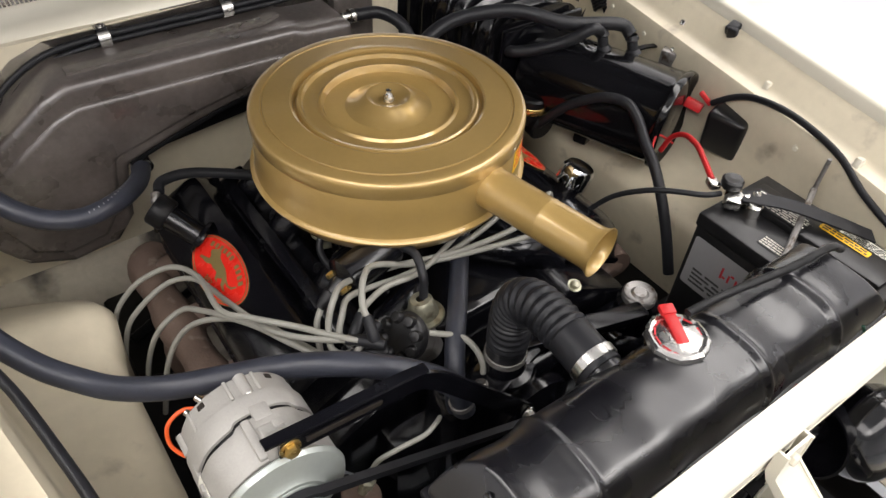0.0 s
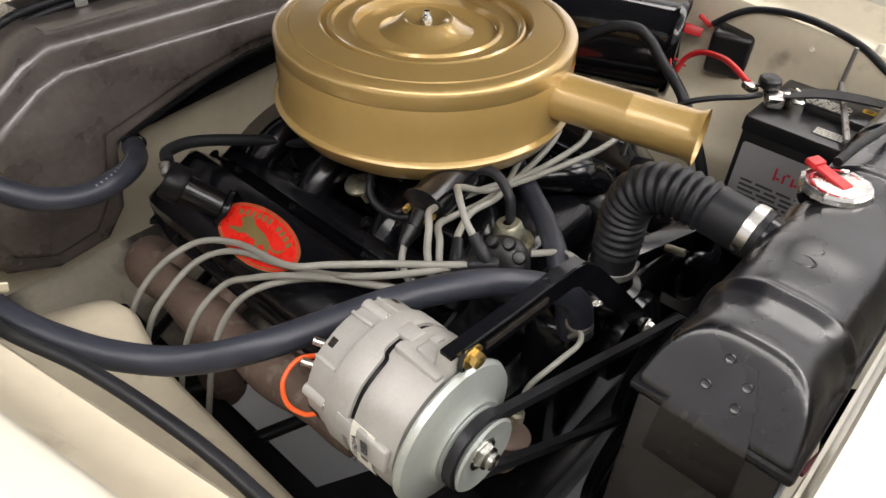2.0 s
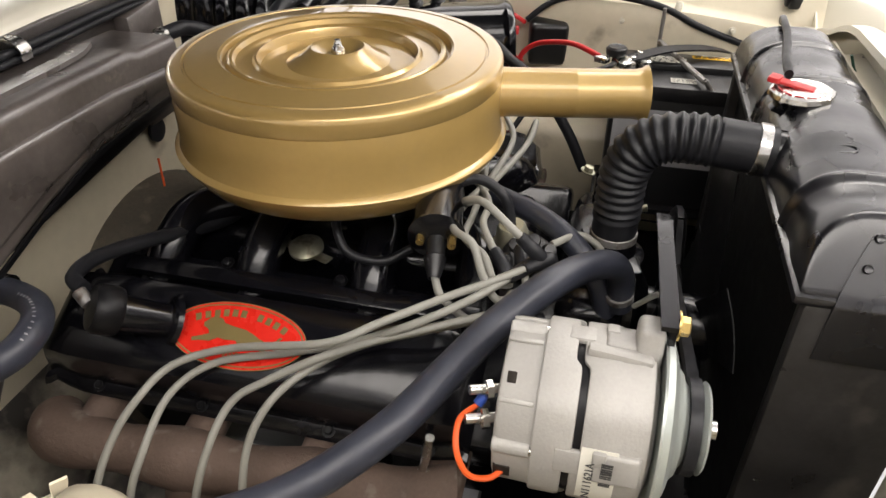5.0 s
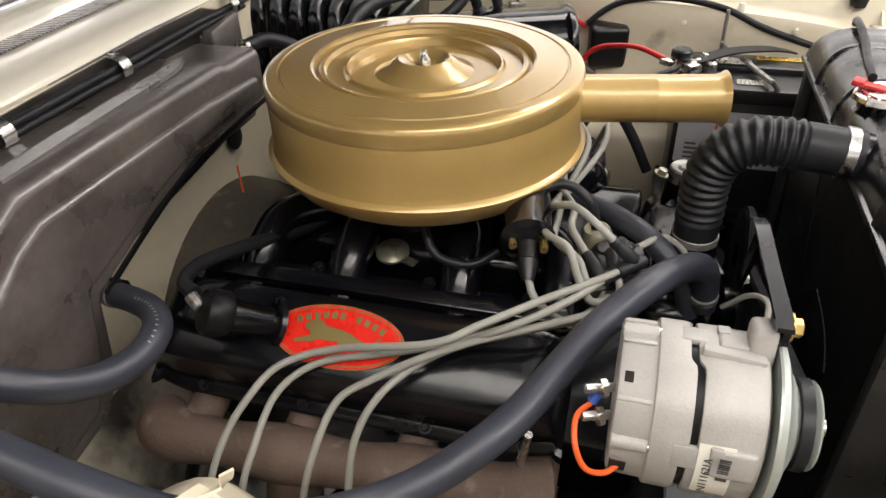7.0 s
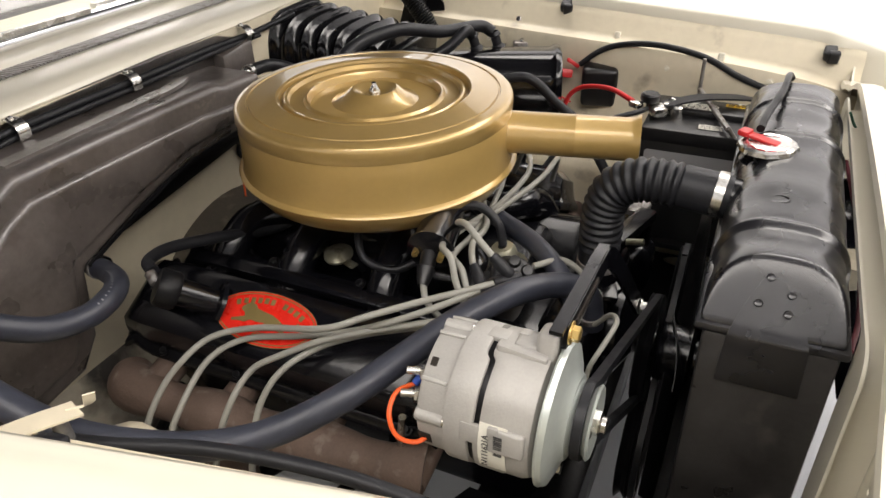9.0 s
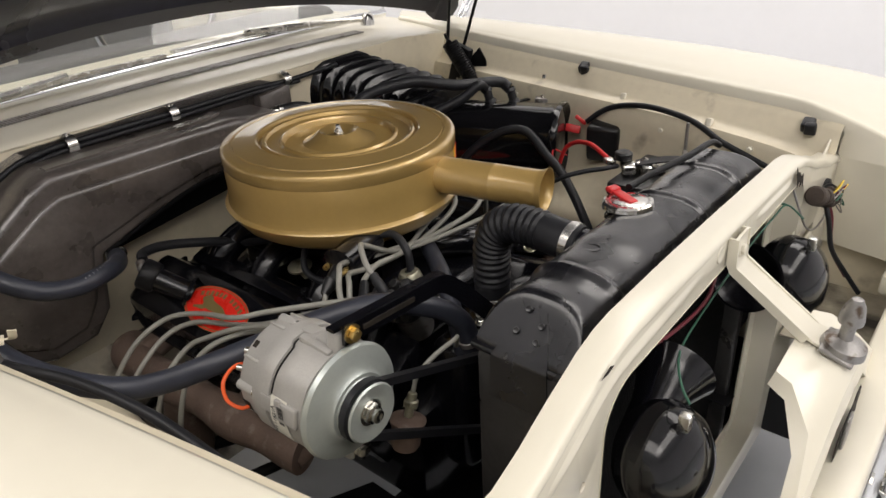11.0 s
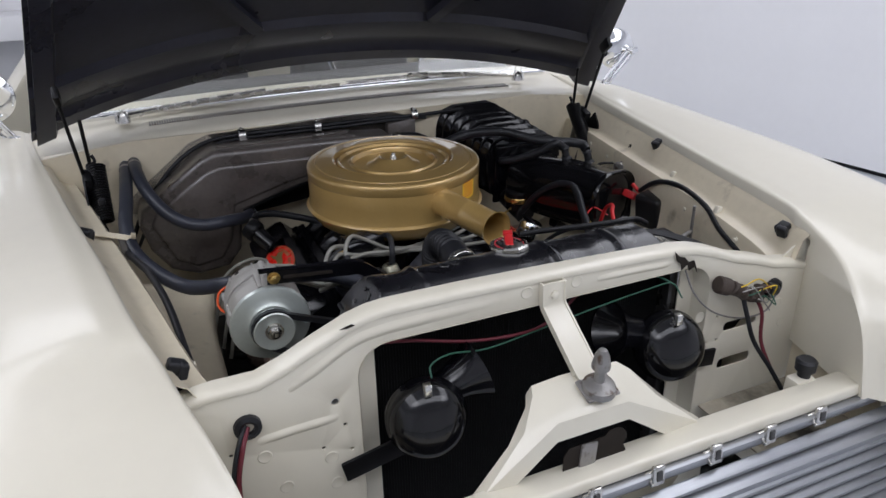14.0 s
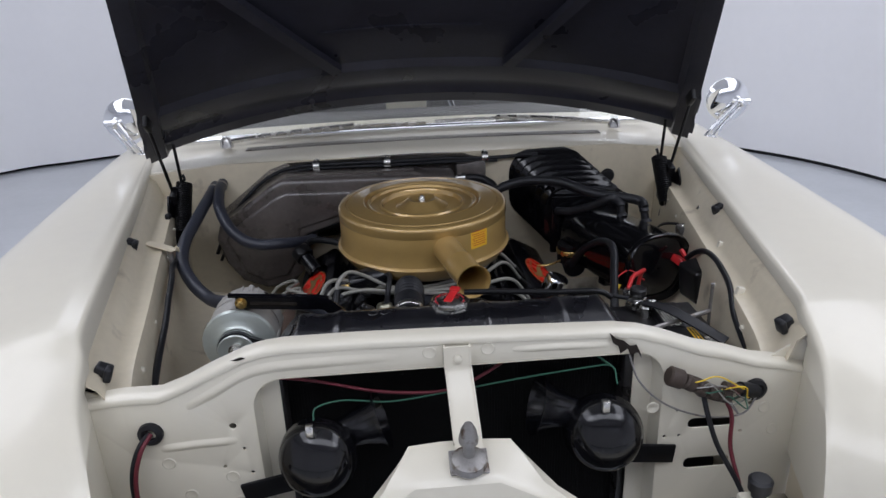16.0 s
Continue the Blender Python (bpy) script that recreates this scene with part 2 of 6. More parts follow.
def plate(outer, holes=(), thick=0.002, m=None, bevel=0.0, seg=2):
    """A flat plate with holes, in its own xy plane, thick along z, then set by m."""
    bm = bmesh.new()
    edges = []
    for loop in (outer, *holes):
        vs = [bm.verts.new((x, y, 0)) for x, y in loop]
        edges += [bm.edges.new((vs[i], vs[(i + 1) % len(vs)])) for i in range(len(vs))]
    bmesh.ops.triangle_fill(bm, edges=edges, use_beauty=True, use_dissolve=False)
    made = bmesh.ops.extrude_face_region(bm, geom=bm.faces[:])
    bmesh.ops.translate(bm, vec=(0, 0, thick), verts=[v for v in made["geom"] if isinstance(v, bmesh.types.BMVert)])
    if bevel:
        rim = [e for e in bm.edges if len(e.link_faces) == 2 and e.calc_face_angle(0) > 0.9]
        bmesh.ops.bevel(bm, geom=rim, offset=bevel, segments=seg, affect="EDGES", profile=0.5, clamp_overlap=True)
    if m is not None:
        bm.transform(m)
    return bm


def loft(rows, thick=0.0):
    """A skin through rows of points; thick: shell towards its back."""
    bm = bmesh.new()
    g = [[bm.verts.new(p) for p in row] for row in rows]
    for a, b in zip(g[:-1], g[1:]):
        for k in range(len(a) - 1):
            bm.faces.new((a[k], a[k + 1], b[k + 1], b[k]))
    if thick:
        bmesh.ops.recalc_face_normals(bm, faces=bm.faces)
        bmesh.ops.solidify(bm, geom=bm.faces[:], thickness=thick)
    return bm


def oval(rx, ry, n=40, cx=0, cy=0):
    return [(cx + rx * math.cos(2 * math.pi * k / n), cy + ry * math.sin(2 * math.pi * k / n)) for k in range(n)]


def round_rect(x0, y0, x1, y1, r, n=6):
    out = []
    for cx, cy, a0 in ((x1 - r, y1 - r, 0), (x0 + r, y1 - r, 90), (x0 + r, y0 + r, 180), (x1 - r, y0 + r, 270)):
        out += [(cx + r * math.cos(radians(a0 + 90 * k / n)), cy + r * math.sin(radians(a0 + 90 * k / n))) for k in range(n + 1)]
    return out


def frame_of(origin, xdir, zdir):
    """A pose whose x runs along xdir and whose z along zdir."""
    z = Vector(zdir).normalized()
    x = Vector(xdir)
    x = (x - z * x.dot(z)).normalized()
    return Matrix.Translation(origin) @ Matrix((x, z.cross(x), z)).transposed().to_4x4()


def wire_thing(name, points, r, mat, label, category, group="", seg=10, steps=8):
    """A hose, cable or wire as one mesh of its own."""
    bm = tube(points, r, seg, steps)
    base = Vector(points[0])
    bm.transform(Matrix.Translation(-base))
    ob = part(name, bm, mat)
    ob.location = base
    return tagged(ob, label, category, group)


def bolt(at, axis, r=0.006, h=0.005, washer=1.5):
    bm = lathe([(0, 0), (r * washer, 0), (r * washer, 0.0015), (r, 0.0015)], at, axis, 20)
    b = lathe([(r, 0.001), (r, h), (r * 0.8, h + 0.001), (0, h + 0.001)], at, axis, 6)
    return join(bm, b)


def words(text, size, m, mat, name, parent, label=""):
    """Flat raised lettering in the built-in font."""
    cu = bpy.data.curves.new("lettering", "FONT")
    cu.body, cu.size, cu.extrude, cu.align_x, cu.align_y = text, size, 0.0002, "CENTER", "CENTER"
    ob = bpy.data.objects.new("lettering", cu)
    me = ob.to_mesh()
    bm = bmesh.new()
    bm.from_mesh(me)
    ob.to_mesh_clear()
    bpy.data.objects.remove(ob)
    bm.transform(m)
    return part(name, bm, mat, parent, label)


def bars(rows, m, mat, name, parent):
    """Lines of unreadable print as thin bars: rows of (x, y, length, height)."""
    return part(name, _bars(rows, m), mat, parent)


def _bars(rows, m):
    bm = join(*[box((l, h, 0.0004), (x + l / 2, y, 0), bevel=0) for x, y, l, h in rows])
    bm.transform(m)
    return bm


def print_rows(w, h, lines, rng, fill=0.8, thick=0.45):
    """Lines of short word-like bars filling a field w by h, centred."""
    out = []
    for i in range(lines):
        y = h / 2 - (i + 0.5) * h / lines
        x = -w / 2
        while x < w / 2 * fill:
            l = rng.uniform(0.06, 0.2) * w
            l = min(l, w / 2 - x)
            out.append((x, y, l, h / lines * thick))
            x += l + 0.03 * w
    return out


MID = 0.018  # the car's middle


def mirrored(p):
    return (2 * MID - p[0], p[1], p[2])

# ---- the studio ----
ROOM = [(-4.1, 4.7), (-2.4, 5.15), (-0.5, 5.3), (1.3, 4.75), (2.53, 3.57), (3.11, 2.56), (3.5, 0.5), (3.6, -2.5), (2.6, -5.2), (0.0, -5.8),
        (-2.8, -5.4), (-4.3, -3.2), (-4.6, 0.0), (-4.1, 2.8)]


def room_outline(grow=0.0):
    n = len(ROOM)
    line = []
    for i in range(n):
        p = [Vector((*ROOM[(i + k) % n], 0)) for k in (-1, 0, 1, 2)]
        for k in range(6):
            t = k / 6
            line.append(0.5 * (2 * p[1] + (p[2] - p[0]) * t + (2 * p[0] - 5 * p[1] + 4 * p[2] - p[3]) * t * t + (3 * p[1] - p[0] - 3 * p[2] + p[3]) * t ** 3))
    c = Vector((-0.4, -0.6, 0))
    return [v + (v - c).normalized() * grow for v in line]


inner, outer = room_outline(), room_outline(0.15)
bm = bmesh.new()
n = len(inner)
ring = [[bm.verts.new((v.x, v.y, z)) for v in line] for line, z in ((inner, 0.03), (inner, 3.2), (outer, 3.2), (outer, 0.03))]
for k in range(4):
    for i in range(n):
        bm.faces.new((ring[k][i], ring[k][(i + 1) % n], ring[(k + 1) % 4][(i + 1) % n], ring[(k + 1) % 4][i]))
tagged(part("wall_round", bm, WALL), "smooth white curved studio wall", "wall", kind="structure")
bm = bmesh.new()
a, b = room_outline(0.03), room_outline(0.12)
r = [[bm.verts.new((v.x, v.y, z)) for v in line] for line, z in ((a, 0.0), (a, 0.03), (b, 0.03), (b, 0.0))]
for k in range(4):
    for i in range(n):
        bm.faces.new((r[k][i], r[k][(i + 1) % n], r[(k + 1) % 4][(i + 1) % n], r[(k + 1) % 4][i]))
tagged(part("baseboard", bm, RUBBER), "thin dark joint between white wall and grey floor", "baseboard", kind="structure")
tagged(part("floor", box((13, 14, 0.1), (-0.4, -0.6, -0.05), bevel=0), FLOOR), "glossy pale grey studio floor", "floor", kind="structure")
tagged(part("ceiling", box((13, 14, 0.1), (-0.4, -0.6, 3.25), bevel=0), WALL), "plain white studio ceiling", "ceiling", kind="structure")

# ---- the car's body ----
car = thing("car", (MID, 0.0, 0.0), "cream classic car with its hood standing open", "car")

# fender: rows from the hood gap outwards, from the windshield to the nose
LIP = [(0.832, 0.62, 0.905), (0.80, 0.42, 0.899), (0.742, 0.12, 0.893), (0.700, -0.10, 0.89), (0.655, -0.33, 0.887), (0.612, -0.56, 0.883),
       (0.592, -0.620, 0.888), (0.574, -0.690, 0.873), (0.555, -0.750, 0.854), (0.535, -0.803, 0.817), (0.518, -0.848, 0.762), (0.508, -0.880, 0.66)]
CROWN = [(0.905, 0.66, 0.912), (0.895, 0.44, 0.912), (0.875, 0.14, 0.912), (0.86, -0.10, 0.91), (0.845, -0.34, 0.905), (0.825, -0.57, 0.893),
         (0.815, -0.66, 0.883), (0.81, -0.75, 0.868), (0.805, -0.86, 0.84), (0.80, -0.97, 0.79), (0.80, -1.04, 0.72), (0.80, -1.06, 0.60)]
SIDE = [(1.02, 0.68, 0.80), (1.02, 0.46, 0.80), (1.02, 0.16, 0.80), (1.01, -0.10, 0.80), (1.005, -0.35, 0.80), (1.0, -0.58, 0.79), (0.995, -0.68, 0.785),
        (0.99, -0.78, 0.775), (0.985, -0.89, 0.755), (0.97, -1.0, 0.72), (0.95, -1.07, 0.67), (0.94, -1.09, 0.58)]


def fender_rows(flip):
    rows = []
    for l, c, s in zip(LIP, CROWN, SIDE):
        lift = 0.018 if l[1] > -0.6 else 0.008
        l, c, s = Vector(l) + Vector((0, 0, lift)), Vector(c) + Vector((0, 0, 0.015)), Vector(s)
        rise = float(np.interp(-l.y, [-0.2, 0.10, 0.33, 0.56, 0.62], [0, 0.010, 0.017, 0.017, 0.004])) if flip else 0.0
        l += Vector((0, 0, rise))
        inner_edge = l + Vector((-0.004, 0, -0.026 - rise)) if l.y > -0.63 else Vector((0.581, -0.663, l.z - 0.018))
        mid1 = l.lerp(c, 0.3) + Vector((0, 0, 0.004 + 0.3 * rise))
        mid2 = c.lerp(s, 0.45) + Vector((0.012, 0, 0.028))
        low = Vector((s.x + 0.01, s.y, 0.28))
        row = [inner_edge, l + Vector((0, 0, -0.004)), l + Vector((0.006, 0, 0.001)), *smooth_line([l + Vector((0.012, 0, 0.002)), mid1, c, mid2, s, s.lerp(low, 0.4), low], 4)]
        rows.append([mirrored(p) if flip else tuple(p) for p in row])
    return [list(r) for r in zip(*[smooth_line(col, 4) for col in zip(*rows)])]


for flip in (False, True):
    part("fender", loft(fender_rows(flip), 0.0015), CREAM, car, "glossy cream painted front fender", 60)

# the inner skirts: ledge below the gap, upright wall, wheelhouse shelf
SKIRT_Y = (0.55, 0.42, 0.22, 0.12, 0.06, 0.02, -0.03, -0.10, -0.33, -0.56, -0.6635)


def skirt_rows(flip):
    rows = []
    for y in SKIRT_Y:
        lx = float(np.interp(-y, [-p[1] for p in LIP[:8]], [p[0] for p in LIP[:8]]))
        lz = float(np.interp(-y, [-p[1] for p in LIP[:8]], [p[2] for p in LIP[:8]])) - 0.003
        shelf = 0.483 if y < 0.15 else 0.483 + (y - 0.15) * 0.6
        zs = 0.625 if y < 0.12 else 0.625 - (y - 0.12) * 0.6
        hump = min(max((y - 0.01) / 0.07, 0), 1) * min(max((0.42 - y) / 0.2, 0), 1)
        shelf, zs = shelf - 0.016 * hump + 0.006, zs + 0.014 * hump - 0.006
        prof = [(lx - 0.003, lz), (lx - 0.018, lz - 0.010), (lx - 0.030, 0.847), (lx - 0.045, 0.838), (lx - 0.062, 0.836), (lx - 0.068, 0.825),
                (lx - 0.072, 0.79), (lx - 0.078, zs + 0.055), (lx - 0.095, zs + 0.035), (shelf + 0.035, zs + 0.008), (shelf + 0.012, zs), (shelf, zs - 0.02), (shelf + 0.004, zs - 0.07), (shelf + 0.02, 0.22)]
        drop = (0.006 if flip else 0.024) * min(max((-0.50 - y) / 0.14, 0), 1)
        prof = [(x, z - (drop if 2 <= i <= 6 else 0)) for i, (x, z) in enumerate(prof)]
        rows.append([mirrored((x, y, z)) if flip else (x, y, z) for x, z in prof])
    return [list(r) for r in zip(*[smooth_line(col, 4) for col in zip(*rows)])]


for flip in (False, True):
    part("inner_fender", loft(skirt_rows(flip), 0.0015), BAY, car, "cream inner fender skirt with a wheelhouse shelf", 50)


# firewall and cowl
fw = [(-0.80, 0.30), (0.83, 0.30), (0.83, 0.90), (0.60, 0.925), (-0.56, 0.925), (-0.80, 0.90)]
part("firewall", plate(fw, [], 0.012, Matrix.Translation((0, 0.412, 0)) @ pose(0, 0, 0, 90)), BAY, car, "cream painted firewall")
part("toe_board", box((1.3, 0.012, 0.50), (MID, 0.36, 0.42), (-32, 0, 0), 0.002), CREAM_WORN_SHADED, car, "scuffed cream lower firewall")
rows = []
for y, r in ((0.408, 0.255), (0.36, 0.250), (0.30, 0.235), (0.22, 0.21)):
    rows.append([(0.07 + r * math.cos(a), y, 0.37 + (r + 0.012) * math.sin(a)) for a in np.linspace(-0.3, math.pi + 0.3, 33)])
part("transmission_tunnel", loft(rows, 0.002), GRIME, car, "grimy arched transmission tunnel", 50)
rows = []
for y, z in ((0.404, 0.905), (0.404, 0.925), (0.412, 0.938), (0.43, 0.944), (0.50, 0.948), (0.575, 0.95), (0.60, 0.955), (0.70, 0.97)):
    rows.append([(x, y + 0.07 * ((x - MID) / 0.8) ** 2 * (1 if y > 0.42 else 0.3), z - 0.035 * ((x - MID) / 0.8) ** 2) for x in np.linspace(-0.80, 0.836, 25)])
part("cowl", loft(rows, 0.0015), CREAM, car, "cream cowl panel in front of the windshield", 50)
grid = []
for i in range(170):
    x = -0.50 + i * 0.0064
    grid.append(box((0.0038, 0.036, 0.003), (x, 0.500 + 0.07 * ((x - MID) / 0.8) ** 2, 0.9495 - 0.035 * ((x - MID) / 0.8) ** 2), bevel=0))
part("cowl_vent", join(*grid), GREASE, car, "row of fine slots in the cowl air intake")
part("windshield_trim", tube([(x, 0.592 + 0.03 * ((x - MID) / 0.8) ** 2, 0.962 - 0.02 * ((x - MID) / 0.8) ** 2) for x in np.linspace(-0.74, 0.77, 14)], 0.011, 10, 3), CHROME, car, "bright lower windshield trim")
rows = []
for z, y in ((0.955, 0.605), (1.1, 0.71), (1.25, 0.83), (1.36, 0.93)):
    rows.append([(x, y + 0.02 * ((x - MID) / 0.8) ** 2, z) for x in np.linspace(-0.74 + (z - 0.965) * 0.3, 0.776 - (z - 0.965) * 0.3, 15)])
shield = part("windshield", loft(rows, 0.005), GLASS, car, "clear curved windshield")
shield.visible_shadow = False
part("roof", box((1.25, 1.3, 0.03), (MID, 1.65, 1.40), bevel=0.012), CREAM, car, "cream roof")
part("dashboard", box((1.4, 0.34, 0.16), (MID, 0.90, 0.875), (-8, 0, 0), 0.05, 3), SEAT, car, "grey padded dashboard")
part("rear_bulkhead", box((1.4, 0.05, 0.42), (MID, 2.3, 0.74), bevel=0.01), SEAT, car)
for x in (-0.34, 0.36):
    part("seat_back", box((0.52, 0.14, 0.55), (x, 1.55, 0.88), (12, 0, 0), 0.06, 3), SEAT, car, "grey upholstered front seat back")
part("steering_wheel", tube([(0.36 + 0.2 * math.cos(a), 1.13 - 0.06 * math.sin(a), 1.0 + 0.19 * math.sin(a)) for a in np.linspace(0, 2 * math.pi, 30)], 0.011, 10, 2), CHROME, car)
for flip in (False, True):
    part("door", box((0.06, 1.9, 0.6), mirrored((0.985, 1.63, 0.58)) if flip else (0.985, 1.63, 0.58), bevel=0.02), CREAM, car, "cream car door")

# wipers
for x0, x1, yy in ((-0.624, -0.177, 0.0), (0.656, 0.269, 0.02)):
    w = part("wiper", join(tube([(x0 + (0.06 if x0 < 0 else -0.02), 0.555, 0.955), ((x0 + x1) / 2, 0.562 + yy, 0.970), (x1, 0.578 + yy, 0.982)], 0.008, 8, 5),
                           ribbon([(x0 + 0.55 * (x1 - x0), 0.588 + yy, 0.968), (x1, 0.590 + yy, 0.975), (x1 + (x1 - x0) * 0.5, 0.592 + yy, 0.974)], 0.014, 0.008)), STEEL, car, "bright metal wiper arm with its blade")
    part("pivot", lathe([(0, 0), (0.02, 0), (0.018, 0.02), (0.012, 0.03), (0, 0.031)], (x0 + (0.06 if x0 < 0 else -0.02), 0.552, 0.940), (0, 0, 1), 20), STEEL, w)

# fender mirrors
for bx, by, side in ((0.897, 0.43, 1), (-0.838, 0.575, -1)):
    head = Vector((bx + (0.058 if side > 0 else 0.030) * side, by + 0.035, 1.026))
    mir = part("mirror", lathe([(0, -0.024), (0.020, -0.023), (0.040, -0.018), (0.056, -0.008), (0.0625, 0.0), (0.064, 0.004), (0.062, 0.008), (0.058, 0.007), (0.0, 0.006)], head, (0.12 * side, 1, -0.10), 48), CHROME, car, "round chrome fender mirror on two struts")
    boss = head + Vector((0.026 * side, -0.040, -0.004))
    part("boss", join(lathe([(0, -0.016), (0.010, -0.014), (0.012, 0.0), (0.017, 0.014), (0.020, 0.024)], boss, (-0.3 * side, 1, 0), 24), rod(boss + Vector((-0.016 * side, 0, 0.004)), boss + Vector((0.024 * side, 0, 0.004)), 0.009, 16, 0.003)), CHROME, mir)
    for dx in (-0.018, 0.006):
        part("strut", tube([(bx + dx * side, by, 0.918), (bx + (dx + 0.022) * side, by - 0.006, 0.955), boss + Vector(((dx + 0.004) * side, 0.002, 0))], 0.0068, 12, 4), CHROME, mir)
    part("foot", lathe([(0, 0), (0.036, 0), (0.034, 0.006), (0.024, 0.013), (0.012, 0.017), (0, 0.018)], (bx - 0.006 * side, by, 0.912), (0.05 * side, 0, 1), 32), CHROME, mir)

# radiator support with its round-cornered opening
SUP = [(-0.575, 0.300), (0.60, 0.300), (0.598, 0.790), (0.588, 0.815), (0.55, 0.826), (0.50, 0.835), (0.453, 0.852), (0.40, 0.866), (0.347, 0.888), (0.305, 0.901), (0.265, 0.907),
       (0.13, 0.912), (0.01, 0.916), (-0.13, 0.919), (-0.244, 0.919), (-0.275, 0.916), (-0.305, 0.908), (-0.36, 0.884), (-0.40, 0.864), (-0.44, 0.849), (-0.50, 0.849), (-0.56, 0.842), (-0.575, 0.832)]
OPEN = round_rect(-0.30, 0.36, 0.348, 0.866, 0.05)
SLOTS = [round_rect(0.398, 0.713, 0.478, 0.732, 0.009, 4), round_rect(0.398, 0.630, 0.478, 0.652, 0.010, 4)]
face = Matrix.Translation((0, -0.662, 0)) @ pose(0, 0, 0, 90)
holes = [oval(0.0055, 0.0055, 12, -0.337, 0.786), *[oval(0.003, 0.003, 8, x, z) for x, z in ((-0.49, 0.742), (-0.325, 0.742), (-0.36, 0.71), (-0.318, 0.695), (0.378, 0.75), (0.385, 0.70), (0.50, 0.755), (0.36, 0.70), (0.49, 0.70))]]
support = part("radiator_support", plate(SUP, [OPEN, *SLOTS, *holes], 0.004, face, 0.0012), CREAM, car, "cream pressed-steel radiator support panel")
top_edge = [(x, -0.664, z) for x, z in SUP[2:]]
rows = [[(x, -0.668, z - 0.010) for x, _, z in top_edge], [(x, -0.6695, z - 0.003) for x, _, z in top_edge], [(x, -0.666, z + 0.002) for x, _, z in top_edge],
        [(x, -0.655, z + 0.004) for x, _, z in top_edge], [(x, -0.636, z + 0.003) for x, _, z in top_edge], [(x, -0.634, z - 0.006) for x, _, z in top_edge]]
part("top_flange", loft(rows), CREAM, support, "", 70)
INNER = round_rect(-0.264, 0.38, 0.311, 0.863, 0.012)
part("inner_panel", plate(round_rect(-0.315, 0.34, 0.36, 0.872, 0.03), [INNER], 0.003, Matrix.Translation((0, -0.628, 0)) @ pose(0, 0, 0, 90)), CREAM, support)
rows = []
for (x0, z0), (x1, z1) in zip(round_rect(-0.30, 0.36, 0.348, 0.866, 0.05), round_rect(-0.30, 0.36, 0.348, 0.866, 0.05)):
    rows.append([(x0, -0.667, z0), (x0 * 0.995 + 0.0001, -0.655, z0 - 0.001), (x0 * 0.985, -0.630, z0 - 0.002)])
rows.append(rows[0])
part("opening_flange", loft(rows), CREAM, support, "", 60)


for outline in ([(0.520, 0.70), (0.603, 0.70), (0.600, 0.868), (0.560, 0.850), (0.520, 0.826)], [(-0.500, 0.70), (-0.574, 0.70), (-0.572, 0.866), (-0.535, 0.850), (-0.500, 0.842)]):
    part("corner_gusset", plate(outline, [], 0.003, Matrix.Translation((0, -0.648, 0)) @ pose(0, 0, 0, 90)), CREAM, support)


def rib(pts, r=0.006):
    """A soft pressed bead that fades out at both ends."""
    line = smooth_line(pts, 6)
    n = len(line) - 1
    rows = []
    for u in np.linspace(-1, 1, 11):
        bulge = math.cos(u * math.pi / 2) ** 1.4
        rows.append([p + Vector((0, 0.0006 - 0.0042 * bulge * min(1, 5 * k / n, 5 * (n - k) / n) ** 0.7, u * 1.9 * r)) for k, p in enumerate(line)])
    return loft(rows)


yf = -0.666
part("pressed_rib", rib([(-0.405, yf, 0.825), (-0.36, yf, 0.848), (-0.31, yf, 0.876), (-0.27, yf, 0.886), (-0.20, yf, 0.889), (-0.06, yf, 0.890)]), CREAM, support, "", 70)
part("pressed_rib", rib([(0.10, yf, 0.888), (0.18, yf, 0.887), (0.26, yf, 0.884)], 0.004), CREAM, support, "", 70)
part("pressed_rib", rib([(-0.455, yf, 0.753), (-0.40, yf, 0.757), (-0.33, yf, 0.759)], 0.005), CREAM, support, "", 70)
for x, z in ((-0.025, 0.893), (0.065, 0.893), (-0.445, 0.725), (-0.42, 0.66), (-0.35, 0.69), (-0.345, 0.64), (0.525, 0.745), (0.545, 0.70), (0.335, 0.76)):
    part("dimple", lathe([(0.011, 0), (0.0095, 0.0012), (0.007, 0.0004), (0, 0.0002)], (x, yf - 0.0002, z), (0, -1, 0), 24), CREAM, support)
part("paint_chip", plate([(0.262, 0.918), (0.273, 0.907), (0.285, 0.903), (0.295, 0.893), (0.306, 0.894), (0.312, 0.882), (0.316, 0.869), (0.309, 0.880), (0.297, 0.876), (0.292, 0.888), (0.281, 0.880), (0.277, 0.893), (0.268, 0.900)], [], 0.0006,
                       Matrix.Translation((-0.008, -0.6705, -0.010)) @ pose(0, 0, 0, 90)), CHIP_SHADE, support, "bare dark patch of chipped paint")
part("paint_chip", plate([(-0.315, 0.916), (-0.298, 0.921), (-0.292, 0.918), (-0.303, 0.915)], [], 0.0006, Matrix.Translation((-0.008, -0.6705, -0.010)) @ pose(0, 0, 0, 90)), CHIP_SHADE, support)

